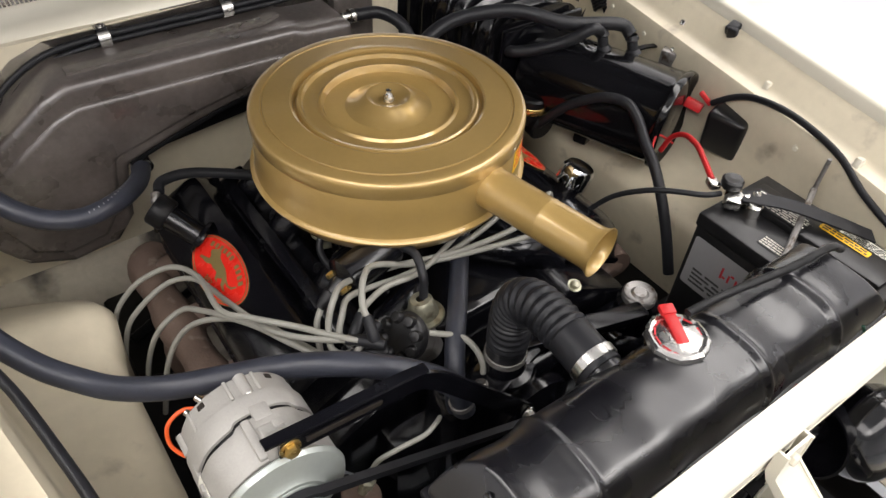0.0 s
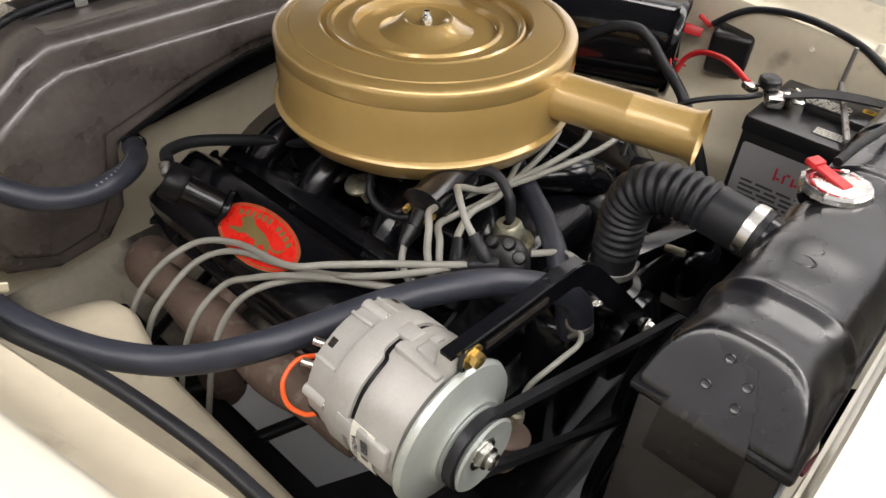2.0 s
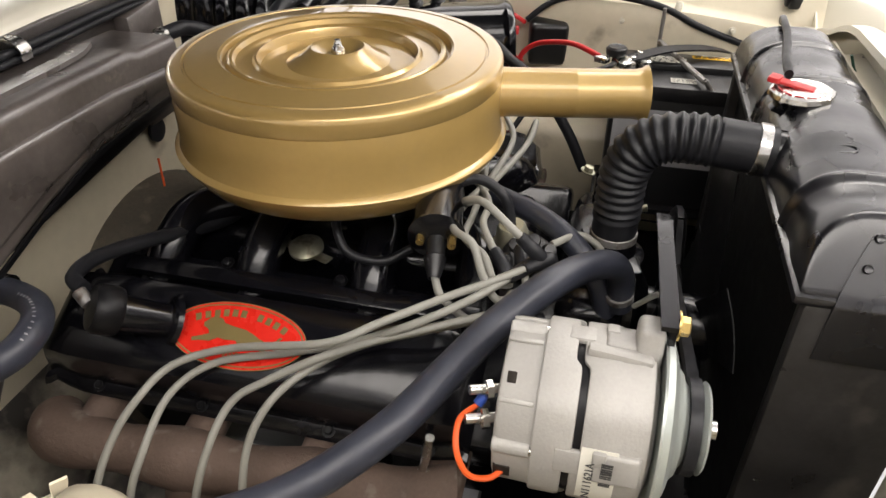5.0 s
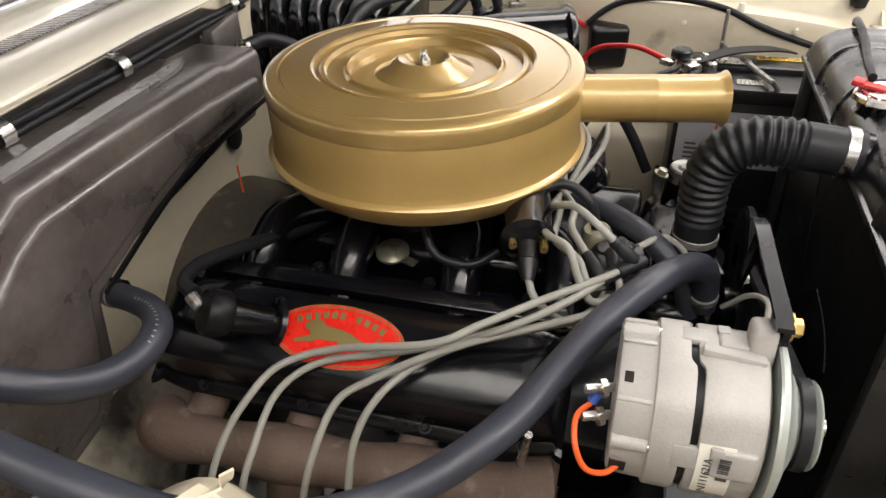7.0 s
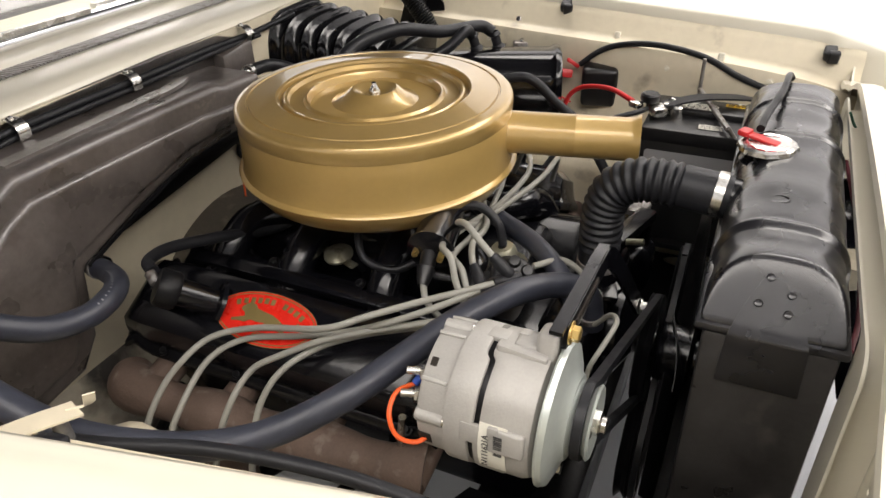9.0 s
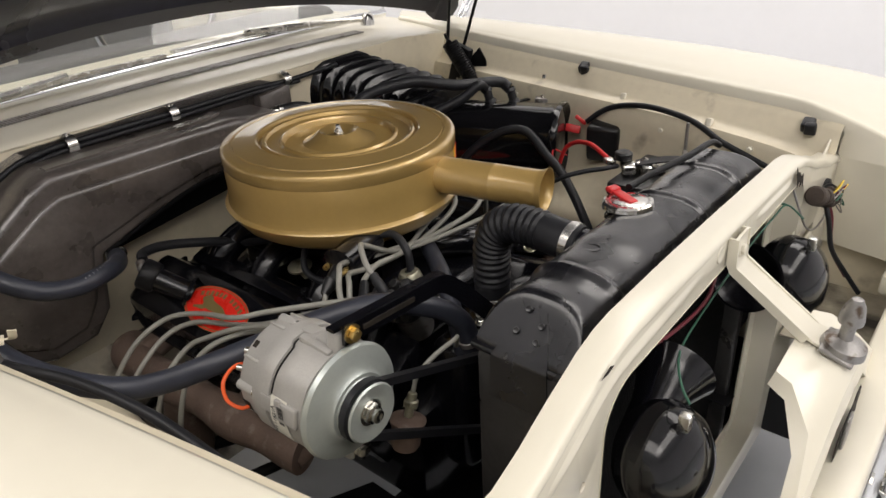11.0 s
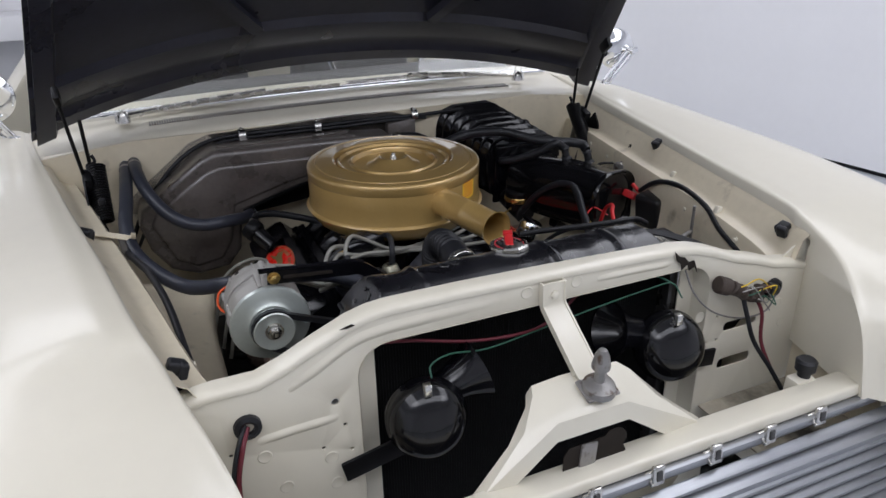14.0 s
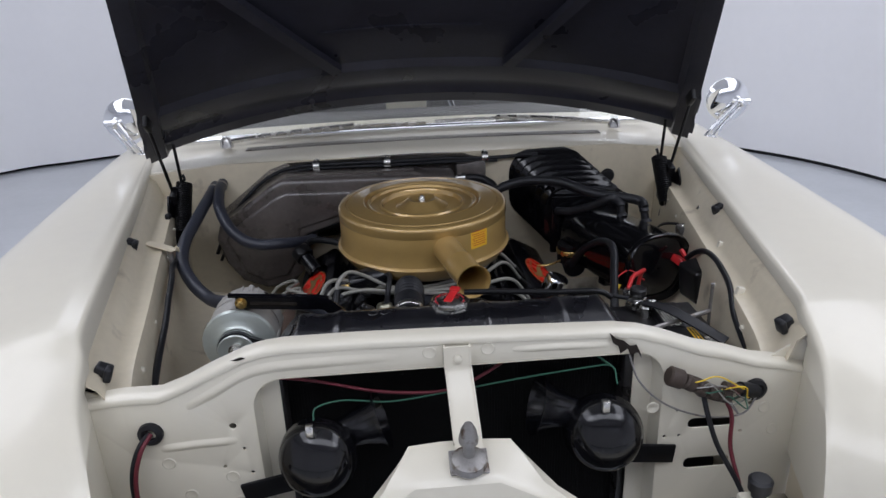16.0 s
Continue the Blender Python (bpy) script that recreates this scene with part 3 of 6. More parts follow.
# panels that close the nose beside the grille
for flip in (False, True):
    edge = [(-0.669, 0.835), (-0.75, 0.820), (-0.80, 0.770), (-0.845, 0.700), (-0.865, 0.62), (-0.865, 0.32), (-0.669, 0.32)]
    x = 2 * MID - 0.588 if flip else 0.588
    part("nose_panel", plate(edge, [], 0.003, frame_of((x, 0, 0), (0, 1, 0), (1, 0, 0))), BAY, car, "cream inner nose panel beside the grille")
    pan = [(0.36, -0.672), (0.585, -0.672), (0.585, -0.835), (0.36, -0.835)]
    # darkened cream paints in the shading low behind the grille
    part("gravel_pan", plate([(2 * MID - a, b) for a, b in pan] if flip else pan, [], 0.003, pose(0, 0, 0.56)), CREAM_WORN_SHADED, car, "cream gravel pan behind the grille with shading in its colour")

# wiring grommets
for x, z in ((-0.462, 0.785), (0.503, 0.783)):
    part("grommet", lathe([(0.009, 0.002), (0.009, 0.008), (0.013, 0.010), (0.019, 0.007), (0.0195, 0.0)], (x, -0.6655, z), (0, -1, 0), 28), RUBBER, support, "black rubber wiring grommet")

# strap from the support to the hood latch
strap = part("strap", join(ribbon([(0.017, -0.6755, 0.906), (0.017, -0.677, 0.872), (0.018, -0.680, 0.864), (0.021, -0.772, 0.801), (0.022, -0.782, 0.797), (0.022, -0.792, 0.796)], 0.040, 0.003, (0, -1, 0.6), 0),
                           *[ribbon([(0.017 + s, -0.673, 0.906), (0.017 + s, -0.674, 0.872), (0.018 + s, -0.677, 0.864), (0.021 + s, -0.769, 0.799)], 0.003, 0.012, (0, -1, 0.6), 0) for s in (-0.0195, 0.0195)]), CREAM, car, "cream strap between radiator support and hood latch")
part("bolt", bolt((0.017, -0.677, 0.886), (0, -1, 0.1), 0.007), CREAM, strap)

# hood latch platform
P = lambda x, y, z: (x, y, z)
rows = [[P(-0.072, -0.752, 0.775), P(-0.066, -0.757, 0.792), P(-0.02, -0.757, 0.796), P(0.04, -0.757, 0.796), P(0.085, -0.757, 0.792), P(0.093, -0.752, 0.775)],
        [P(-0.085, -0.775, 0.772), P(-0.075, -0.777, 0.789), P(-0.02, -0.778, 0.793), P(0.04, -0.778, 0.793), P(0.095, -0.777, 0.788), P(0.106, -0.775, 0.772)],
        [P(-0.125, -0.800, 0.735), P(-0.105, -0.808, 0.755), P(-0.03, -0.812, 0.785), P(0.05, -0.812, 0.785), P(0.125, -0.808, 0.752), P(0.148, -0.800, 0.735)],
        [P(-0.185, -0.806, 0.672), P(-0.175, -0.822, 0.680), P(-0.06, -0.824, 0.770), P(0.06, -0.824, 0.770), P(0.205, -0.822, 0.685), P(0.222, -0.806, 0.675)],
        [P(-0.205, -0.800, 0.62), P(-0.20, -0.825, 0.62), P(-0.062, -0.828, 0.74), P(0.062, -0.828, 0.74), P(0.225, -0.825, 0.62), P(0.235, -0.800, 0.62)]]
latch = part("latch_platform", loft(rows, 0.003), CREAM, car, "cream hood latch platform behind the grille", 30)
# the platform is not cut: a dark plate paints the opening's shade
part("latch_opening_shade", plate([(-0.052, 0.635), (-0.052, 0.700), (-0.044, 0.712), (0.018, 0.714), (0.024, 0.722), (0.044, 0.722), (0.054, 0.713), (0.058, 0.700), (0.052, 0.690), (0.058, 0.676), (0.055, 0.635)], [], 0.001, Matrix.Translation((0.0, -0.8305, 0.012)) @ pose(0, 0, 0, 90)), CHIP_SHADE, latch, "dark plate painting the shade of the latch platform's cut-out")
part("post", box((0.028, 0.004, 0.070), (-0.012, -0.8335, 0.690), (0, 4, 0), 0.003), GREASE, latch, "bare steel post behind the opening")
post = part("latch_plate", join(box((0.055, 0.04, 0.005), (0.018, -0.803, 0.793), (18, 0, 0), 0.002), lathe([(0.026, 0), (0.024, 0.010), (0.012, 0.016), (0, 0.016)], (0.018, -0.805, 0.792), (0, -0.2, 1), 24)), GREASE, latch, "greasy steel hood latch plate")
part("latch_pin", lathe([(0.008, 0), (0.008, 0.024), (0.0135, 0.027), (0.014, 0.033), (0.011, 0.048), (0.006, 0.058), (0, 0.060)], (0.018, -0.805, 0.803), (0, -0.05, 1), 20), GREASE, post, "pointed steel hood latch pin")

# header bar and grille below it
part("header_bar", box((1.02, 0.055, 0.022), (MID, -0.841, 0.676), (-8, 0, 0), 0.006, 3), CREAM, car, "cream header bar above the grille")
part("grille_moulding", box((1.16, 0.016, 0.016), (MID, -0.874, 0.662), bevel=0.004), GRILLE, car, "bright moulding along the grille's top")
grille = part("grille", box((1.26, 0.02, 0.24), (MID, -0.872, 0.511), (18, 0, 0), 0.002), GRILLE, car, "silver-grey ribbed grille")
for i in range(12):
    part("grille_bar", box((1.26, 0.020, 0.013), (MID, -0.894 - i * 0.0065, 0.639 - i * 0.0195), (20, 0, 0), 0.004), GRILLE, grille)
for i in range(8):
    x = 0.403 - i * 0.109
    em = part("emblem_block", join(box((0.021, 0.007, 0.032), (x, -0.886, 0.676), (-6, 0, 0), 0.002), box((0.024, 0.022, 0.008), (x, -0.879, 0.664), (18, 0, 0), 0.002)), STEEL, car, "small chrome emblem block on the grille moulding")
    part("inlay", box((0.010, 0.002, 0.016), (x, -0.8905, 0.677), (-6, 0, 0), 0.0006), INK, em)

# rubber stops on the fender edges and nose
for p in ((0.694, -0.088, 0.884), (0.575, -0.607, 0.868)):
    for q in (p, mirrored(p)):
        s = -1 if q is p else 1
        part("rubber_stop", join(box((0.026, 0.022, 0.020), (q[0] + 0.002 * s, q[1], q[2]), (0, 25 * s, 0), 0.005, 3), box((0.012, 0.020, 0.024), (q[0] + 0.010 * s, q[1] - 0.006, q[2] - 0.004), (0, 20 * s, 10), 0.004, 3)), RUBBER, car, "black rubber hood stop")
for q in ((0.700, 0.30, 0.885), (-0.664, 0.30, 0.885), (-0.628, 0.10, 0.880)):
    part("rubber_stop", box((0.014, 0.016, 0.014), q, bevel=0.004), RUBBER, car)
for x in (0.453, -0.417):
    st = part("hood_stop", lathe([(0.011, -0.05), (0.011, 0), (0.017, 0.001), (0.018, 0.018), (0.014, 0.022), (0, 0.023)], (x, -0.805, 0.700), (0, 0, 1), 24), RUBBER, car, "round rubber hood bumper on a bracket")
    part("bracket", box((0.044, 0.03, 0.036), (x - 0.006, -0.805, 0.670), bevel=0.006), CREAM, st)

# the hood, standing open
HOOD_DIR = Vector((0, -0.655, 0.755))


def hood_point(u, s, lift=0.0):
    """u across from -1 to 1, s metres from the rear edge towards the front."""
    half = 0.80 - 0.185 * s
    crown = 0.167 * (1 - abs(u) ** 2.2) * (1 - 0.25 * s)
    out = Vector((0, 0.755, 0.655))
    return Vector((MID + 0.01 + u * half, 0.425, 0.952)) + HOOD_DIR * s + out * (crown + lift) + Vector((0, 0.02 * u * -1, 0))


us = np.linspace(-1, 1, 33)
rows = [[hood_point(u, s, 0.035) for u in us] for s in np.linspace(-0.03, 1.12, 14)]
hood = part("hood", loft(rows, 0.0015), CREAM, car, "open hood, cream outside", 50)
rows = []
for s, lift in ((-0.03, 0.030), (-0.01, -0.004), (0.03, -0.006), (0.045, 0.004), (0.075, 0.006), (0.09, -0.002), (0.15, -0.004), (0.17, 0.012), (0.5, 0.014), (0.9, 0.014), (1.06, 0.0), (1.12, 0.03)):
    rows.append([hood_point(u, s, lift) for u in us])
part("hood_panel", loft(rows, 0.001), HOODLINER, hood, "satin black hood underside with pressed ribs", 35)
for u in (-1, 1):
    part("side_rim", loft([[hood_point(u * 0.985, s, l) for s in np.linspace(-0.03, 1.12, 14)] for l in (0.035, -0.012)] + [[hood_point(u * 0.93, s, -0.012) for s in np.linspace(-0.03, 1.12, 14)], [hood_point(u * 0.92, s, 0.012) for s in np.linspace(-0.03, 1.12, 14)]], 0.001), HOODLINER, hood)
for a, b in (((-0.30, 0.165), (-0.95, 0.80)), ((0.32, 0.165), (0.90, 0.85))):
    pa = [hood_point(a[0] + (b[0] - a[0]) * k, a[1] + (b[1] - a[1]) * k, -0.008) for k in np.linspace(0, 1, 10)]
    part("brace", ribbon(pa, 0.032, 0.022, (0, 0.755, 0.655), 1), HOODLINER, hood, "diagonal pressed hood brace")
part("crosswise_brace", ribbon([hood_point(u, 0.30, 0.010) for u in np.linspace(-0.36, 0.22, 10)], 0.012, 0.008, (0, 0.755, 0.655), 1), HOODLINER, hood)

# hood hinges and springs
for side in (1, -1):
    f = (lambda p: p) if side == 1 else (lambda p: mirrored((p[0] - 0.022, p[1], p[2])))
    hx = 0.705
    hinge = part("hood_hinge", join(plate([(0.0, 0.62), (0.06, 0.64), (0.09, 0.70), (0.08, 0.76), (0.05, 0.80), (0.02, 0.83), (0.0, 0.80), (-0.01, 0.70)], [], 0.004, frame_of(f((hx + 0.02, 0.22, 0.06)), (0, 1, 0), (1, 0, 0))),
                                    rod(f((hx + 0.032, 0.222, 1.092)), f((hx + 0.018, 0.300, 0.86)), 0.0045, 8), rod(f((hx + 0.004, 0.318, 1.01)), f((hx + 0.004, 0.335, 0.87)), 0.0045, 8), box((0.022, 0.05, 0.13), f((hx + 0.012, 0.30, 0.83)), (18, 0, 0), 0.006), box((0.014, 0.045, 0.03), f((hx + 0.030, 0.225, 1.085)), (-40, 0, 0), 0.004),
                                    box((0.03, 0.12, 0.10), f((hx + 0.01, 0.23, 0.755)), (20, 0, 0), 0.01)), SATIN, car, "black hood hinge with a coil spring")
    a, b = Vector(f((hx - 0.008, 0.315, 0.90))), Vector(f((hx - 0.008, 0.225, 0.79)))
    d = (b - a).normalized()
    e1 = d.orthogonal().normalized()
    e2 = d.cross(e1)
    coil = [a + (b - a) * (k / 300) + 0.019 * (math.cos(k / 300 * 2 * math.pi * 22) * e1 + math.sin(k / 300 * 2 * math.pi * 22) * e2) for k in range(301)]
    part("spring", tube(coil, 0.0032, 6, raw=True), SATIN, hinge, "tight black coil spring")
    part("spring_hook", tube([a - d * 0.025 + e1 * 0.008, a - d * 0.012, a + e1 * 0.012], 0.004, 8, 4), SATIN, hinge)
    part("spring_hook", tube([b + e1 * 0.015, b + d * 0.02, b + d * 0.035], 0.004, 8, 4), SATIN, hinge)

# frame rails, crossmember and axle parts below the engine
for x in (-0.40, 0.44):
    part("frame_rail", box((0.075, 1.5, 0.11), (x, -0.05, 0.36), bevel=0.012), SATIN, car, "black frame rail")
part("crossmember", box((0.9, 0.16, 0.10), (MID, -0.30, 0.30), bevel=0.02), SATIN, car)
part("lower_crossmember", box((0.88, 0.15, 0.05), (MID, -0.55, 0.305), bevel=0.01), SATIN, car, "black lower radiator crossmember")
for flip in (False, True):
    sheet = [(-0.498, -0.63), (-0.24, -0.63), (-0.23, -0.24), (-0.375, -0.17), (-0.385, 0.06), (-0.498, 0.08)]
    gaps = [oval(0.020, 0.040, 16, -0.44, -0.43)]
    if flip:
        sheet, gaps = [(2 * MID - x, y) for x, y in sheet], [[(2 * MID - x, y) for x, y in g] for g in gaps]
    part("splash_shield", plate(sheet, gaps, 0.002, pose(0, 0, 0.435)), SATIN, car, "black splash shield between fender and engine")
for p, q, r in (((-0.43, 0.10, 0.44), (-0.22, 0.02, 0.41), 0.012), ((-0.43, -0.03, 0.43), (-0.20, -0.10, 0.42), 0.010), ((-0.42, 0.22, 0.42), (-0.22, 0.30, 0.43), 0.009)):
    part("linkage_rod", rod(p, q, r, 12, 0.002), SATIN, car, "black rod below the exhaust manifold")
for x, s in ((-0.5, -1), (0.54, 1)):
    part("control_arm", join(rod((x, -0.20, 0.45), (x - 0.12 * -s, -0.08, 0.40), 0.016, 10), rod((x, 0.05, 0.45), (x - 0.12 * -s, -0.06, 0.40), 0.016, 10)), SATIN, car)
    wheel = part("wheel", lathe([(0.15, -0.09), (0.18, -0.10), (0.30, -0.10), (0.345, -0.08), (0.355, 0), (0.345, 0.08), (0.30, 0.10), (0.18, 0.10), (0.15, 0.09)], (x + 0.30 * s, -0.07, 0.355), (1, 0, 0), 40), RUBBER, car, "black tyre")
    part("rim", lathe([(0, -0.02), (0.10, -0.03), (0.155, -0.08), (0.165, 0.0), (0.155, 0.08), (0.10, 0.03), (0, 0.03)], (x + 0.30 * s, -0.07, 0.355), (1, 0, 0), 32), STEEL, wheel)
for x in (-0.85, 0.88):
    w2 = part("wheel", lathe([(0.15, -0.09), (0.30, -0.10), (0.355, 0), (0.30, 0.10), (0.15, 0.09), (0, 0.05)], (x, 2.7, 0.355), (1, 0, 0), 32), RUBBER, car)
part("rear_body", box((1.98, 2.0, 0.55), (MID, 3.25, 0.60), bevel=0.08, seg=3), CREAM, car, "cream rear body of the car")

end = [(-4.3, 1.6, 0), (-3.9, 3.0, 0), (-3.13, 3.99, 0), (-2.65, 4.25, 0), (-2.23, 4.42, 0), (-2.02, 4.50, 0)]
line = smooth_line(end, 8)
rows = [[(v.x, v.y, z) for v in line] for z in (0.03, 3.19)]
tagged(part("wall_panel", loft(rows, 0.06), WALL), "white curved studio wall panel ending before the shelf", "wall", kind="structure")
tagged(part("baseboard", tube([v + Vector((0.0, 0.0, 0.015)) for v in line], 0.014, 6, 1), RUBBER), "thin dark joint under the white wall panel", "baseboard", kind="structure")
shelf = thing("wall_shelf", (-1.7, 5.0, 0.65), "white built-in shelf on the studio's back wall", "shelf")
part("shelf_top", box((1.5, 0.40, 0.18), (-1.65, 5.02, 0.74), (0, 0, 10), 0.006), WALL, shelf)
tagged(part("orange_bottle", lathe([(0, 0), (0.045, 0), (0.045, 0.11), (0.02, 0.15), (0.015, 0.18), (0, 0.18)], (-1.75, 4.92, 0.83), (0, 0, 1), 20), ORANGE), "small orange bottle on the white shelf", "bottle")
tagged(part("green_box", box((0.12, 0.09, 0.07), (-1.90, 4.92, 0.865), (0, 0, 20), 0.006), GREEN), "small dark green box on the white shelf", "box")

# ---- air cleaner ----
ac = thing("air_cleaner", (0, 0, 0.80), "gold painted round air cleaner with one snorkel", "air cleaner")
part("pan", lathe([(0, 0.770), (0.12, 0.770), (0.152, 0.775), (0.176, 0.784), (0.192, 0.797), (0.200, 0.810), (0.2055, 0.818), (0.2068, 0.822), (0.2045, 0.825), (0.2010, 0.827), (0.199, 0.834), (0.1985, 0.86), (0.1985, 0.900), (0.197, 0.905), (0, 0.905)], (0, 0, 0), (0, 0, 1), 128), GOLD, ac, "", 30)
part("lid", lathe([(0.1990, 0.893), (0.1997, 0.895), (0.1997, 0.909), (0.1990, 0.9130), (0.1970, 0.9160), (0.1935, 0.9176), (0.1880, 0.9184), (0.1815, 0.9188), (0.1805, 0.9168), (0.1785, 0.9168), (0.1775, 0.9188), (0.1440, 0.9215), (0.1400, 0.9222), (0.1370, 0.9205), (0.1350, 0.9130), (0.1325, 0.9120), (0.1300, 0.9175), (0.1275, 0.9190), (0.1240, 0.9180), (0.1215, 0.9120),
                   (0.1160, 0.9100), (0.1020, 0.9115), (0.0990, 0.9150), (0.0965, 0.9155), (0.0935, 0.9100), (0.0920, 0.9020), (0.0895, 0.8975), (0.0860, 0.8965), (0.0800, 0.8980), (0.060, 0.9060), (0.043, 0.9150), (0.0365, 0.9205), (0.0320, 0.9225), (0.0265, 0.9210), (0.017, 0.9135), (0.012, 0.9125), (0, 0.9125)], (0, 0, 0), (0, 0, 1), 128), LID, ac, "gold lid with pressed rings", 32)
part("wing_nut", join(lathe([(0.0085, 0.914), (0.008, 0.920), (0.005, 0.924), (0.004, 0.930), (0, 0.931)], (0, 0, 0), (0, 0, 1), 12), box((0.018, 0.004, 0.007), (0, 0, 0.923), (0, 0, 35), 0.0015)), STEEL, ac, "small bright wing nut")
sd = Vector((0.079, -0.364, -0.002)).normalized()
s0 = Vector((0, 0, 0.868)) + sd * 0.165
bm = lathe([(0.0325, 0.0), (0.0325, 0.006), (0.0300, 0.040), (0.0300, 0.06), (0.0300, 0.122), (0.0304, 0.1235), (0.0300, 0.125), (0.0300, 0.196), (0.0315, 0.204), (0.0345, 0.2085), (0.0350, 0.2105), (0.0335, 0.2105), (0.0300, 0.206), (0.0285, 0.196), (0.0285, 0.03)], s0, sd, 56)
part("snorkel", bm, GOLD, ac, "gold tube snorkel with a flared mouth", 35)
a = radians(-54)


def curved_label(w, h, ang, z, r):
    rows = []
    for k in range(9):
        t = ang + (k / 8 - 0.5) * w / r
        rows.append([(r * math.cos(t), r * math.sin(t), z - h / 2), (r * math.cos(t), r * math.sin(t), z + h / 2)])
    return loft(rows, 0.0004)


sticker = part("label", curved_label(0.048, 0.048, a, 0.878, 0.1990), LABEL_YELLOW, ac, "amber paper label with red and dark print")
part("print_band", curved_label(0.040, 0.006, a, 0.896, 0.1994), INK_RED, sticker)
for i in range(6):
    part("print_line", curved_label(0.041 - 0.006 * (i % 2), 0.0013, a, 0.8875 - i * 0.0052, 0.1994), INK_RED, sticker)

# ---- engine ----
engine = thing("engine", (0, 0, 0.40), "black painted engine with a red oval badge on its valve cover", "engine")
part("block", box((0.40, 0.62, 0.20), (0, -0.02, 0.49), bevel=0.03), BLACK, engine)
for s in (-1, 1):
    part("cylinder_head", box((0.17, 0.56, 0.12), (0.190 * s, -0.01, 0.595), (0, 29 * s, 0), 0.012), BLACK, engine)
man = part("intake_manifold", join(box((0.20, 0.46, 0.07), (0, -0.02, 0.665), bevel=0.02, seg=3), box((0.17, 0.17, 0.05), (0, 0, 0.72), bevel=0.012)), BLACK, engine, "black cast intake manifold")
for s in (1, -1):
    for y in (-0.19, -0.075, 0.06, 0.17):
        part("runner", tube([(0.03 * s, y * 0.6, 0.715), (0.09 * s, y, 0.722), (0.14 * s, y * 1.08, 0.705), (0.175 * s, y * 1.12, 0.665)], 0.026, 14, 5), BLACK, man)
        part("manifold_bolt", bolt((0.155 * s, y * 1.1 + 0.04, 0.690), (0.4 * s, 0, 1), 0.006, 0.006), SATIN, man)
    part("head_rail", box((0.022, 0.44, 0.016), (0.188 * s, 0.0, 0.694), (0, 20 * s, 0), 0.004), BLACK, man)
part("carburettor", join(lathe([(0.055, 0.74), (0.06, 0.755), (0.06, 0.785), (0.05, 0.80)], (0, 0, 0), (0, 0, 1), 28), box((0.11, 0.15, 0.035), (0, 0, 0.755), bevel=0.006), box((0.06, 0.05, 0.04), (-0.05, 0.06, 0.765), bevel=0.006)), GREASE, engine, "grey carburettor under the air cleaner")
choke = part("choke_cover", join(lathe([(0.022, 0), (0.022, 0.004), (0.015, 0.009), (0.006, 0.011), (0, 0.0115)], (-0.111, 0.019, 0.698), (-0.2, 0, 1), 24), box((0.075, 0.014, 0.003), (-0.111, 0.019, 0.694), (0, 0, 70), 0.001)), DULL, engine, "dull metal choke well cover")


def valve_cover(s):
    """s = -1 or 1: the bank; the cover leans outwards."""
    n = Vector((0.48 * s, 0, 0.877))
    ac_ = Vector((-0.877 * s, 0, 0.48))
    c = Vector((0.282 * s + (0.01 if s > 0 else 0), 0.008, 0.6975))
    rows = []
    y0, y1 = 0.268, -0.232
    prof = [(-0.072, -0.072), (-0.078, -0.066), (-0.072, -0.060), (-0.064, -0.058), (-0.060, -0.030), (-0.052, -0.010), (-0.038, -0.001), (0.0, 0.0), (0.036, -0.001), (0.050, -0.010), (0.058, -0.030), (0.062, -0.058), (0.070, -0.060), (0.076, -0.066), (0.070, -0.072)]
    for k, (y, sc, dn) in enumerate(((y0, 0.0, 0.072), (y0 + 0.002, 1.0, 0.060), (y0 - 0.004, 0.97, 0.05), (y0 - 0.010, 0.90, 0.02), (y0 - 0.03, 0.96, 0.004), (y0 - 0.05, 1, 0), (0.1, 1, 0), (0.0, 1, 0), (-0.1, 1, 0), (y1 + 0.05, 1, 0), (y1 + 0.03, 0.96, 0.004), (y1 + 0.010, 0.90, 0.02), (y1 + 0.004, 0.97, 0.05), (y1 - 0.002, 1.0, 0.060), (y1, 0.0, 0.072))):
        rows.append([c + Vector((0, y - c.y, 0)) + ac_ * (u * max(sc, 0.02)) + n * min(v, -dn if dn else v) for u, v in prof])
    return c, n, ac_, loft(rows)


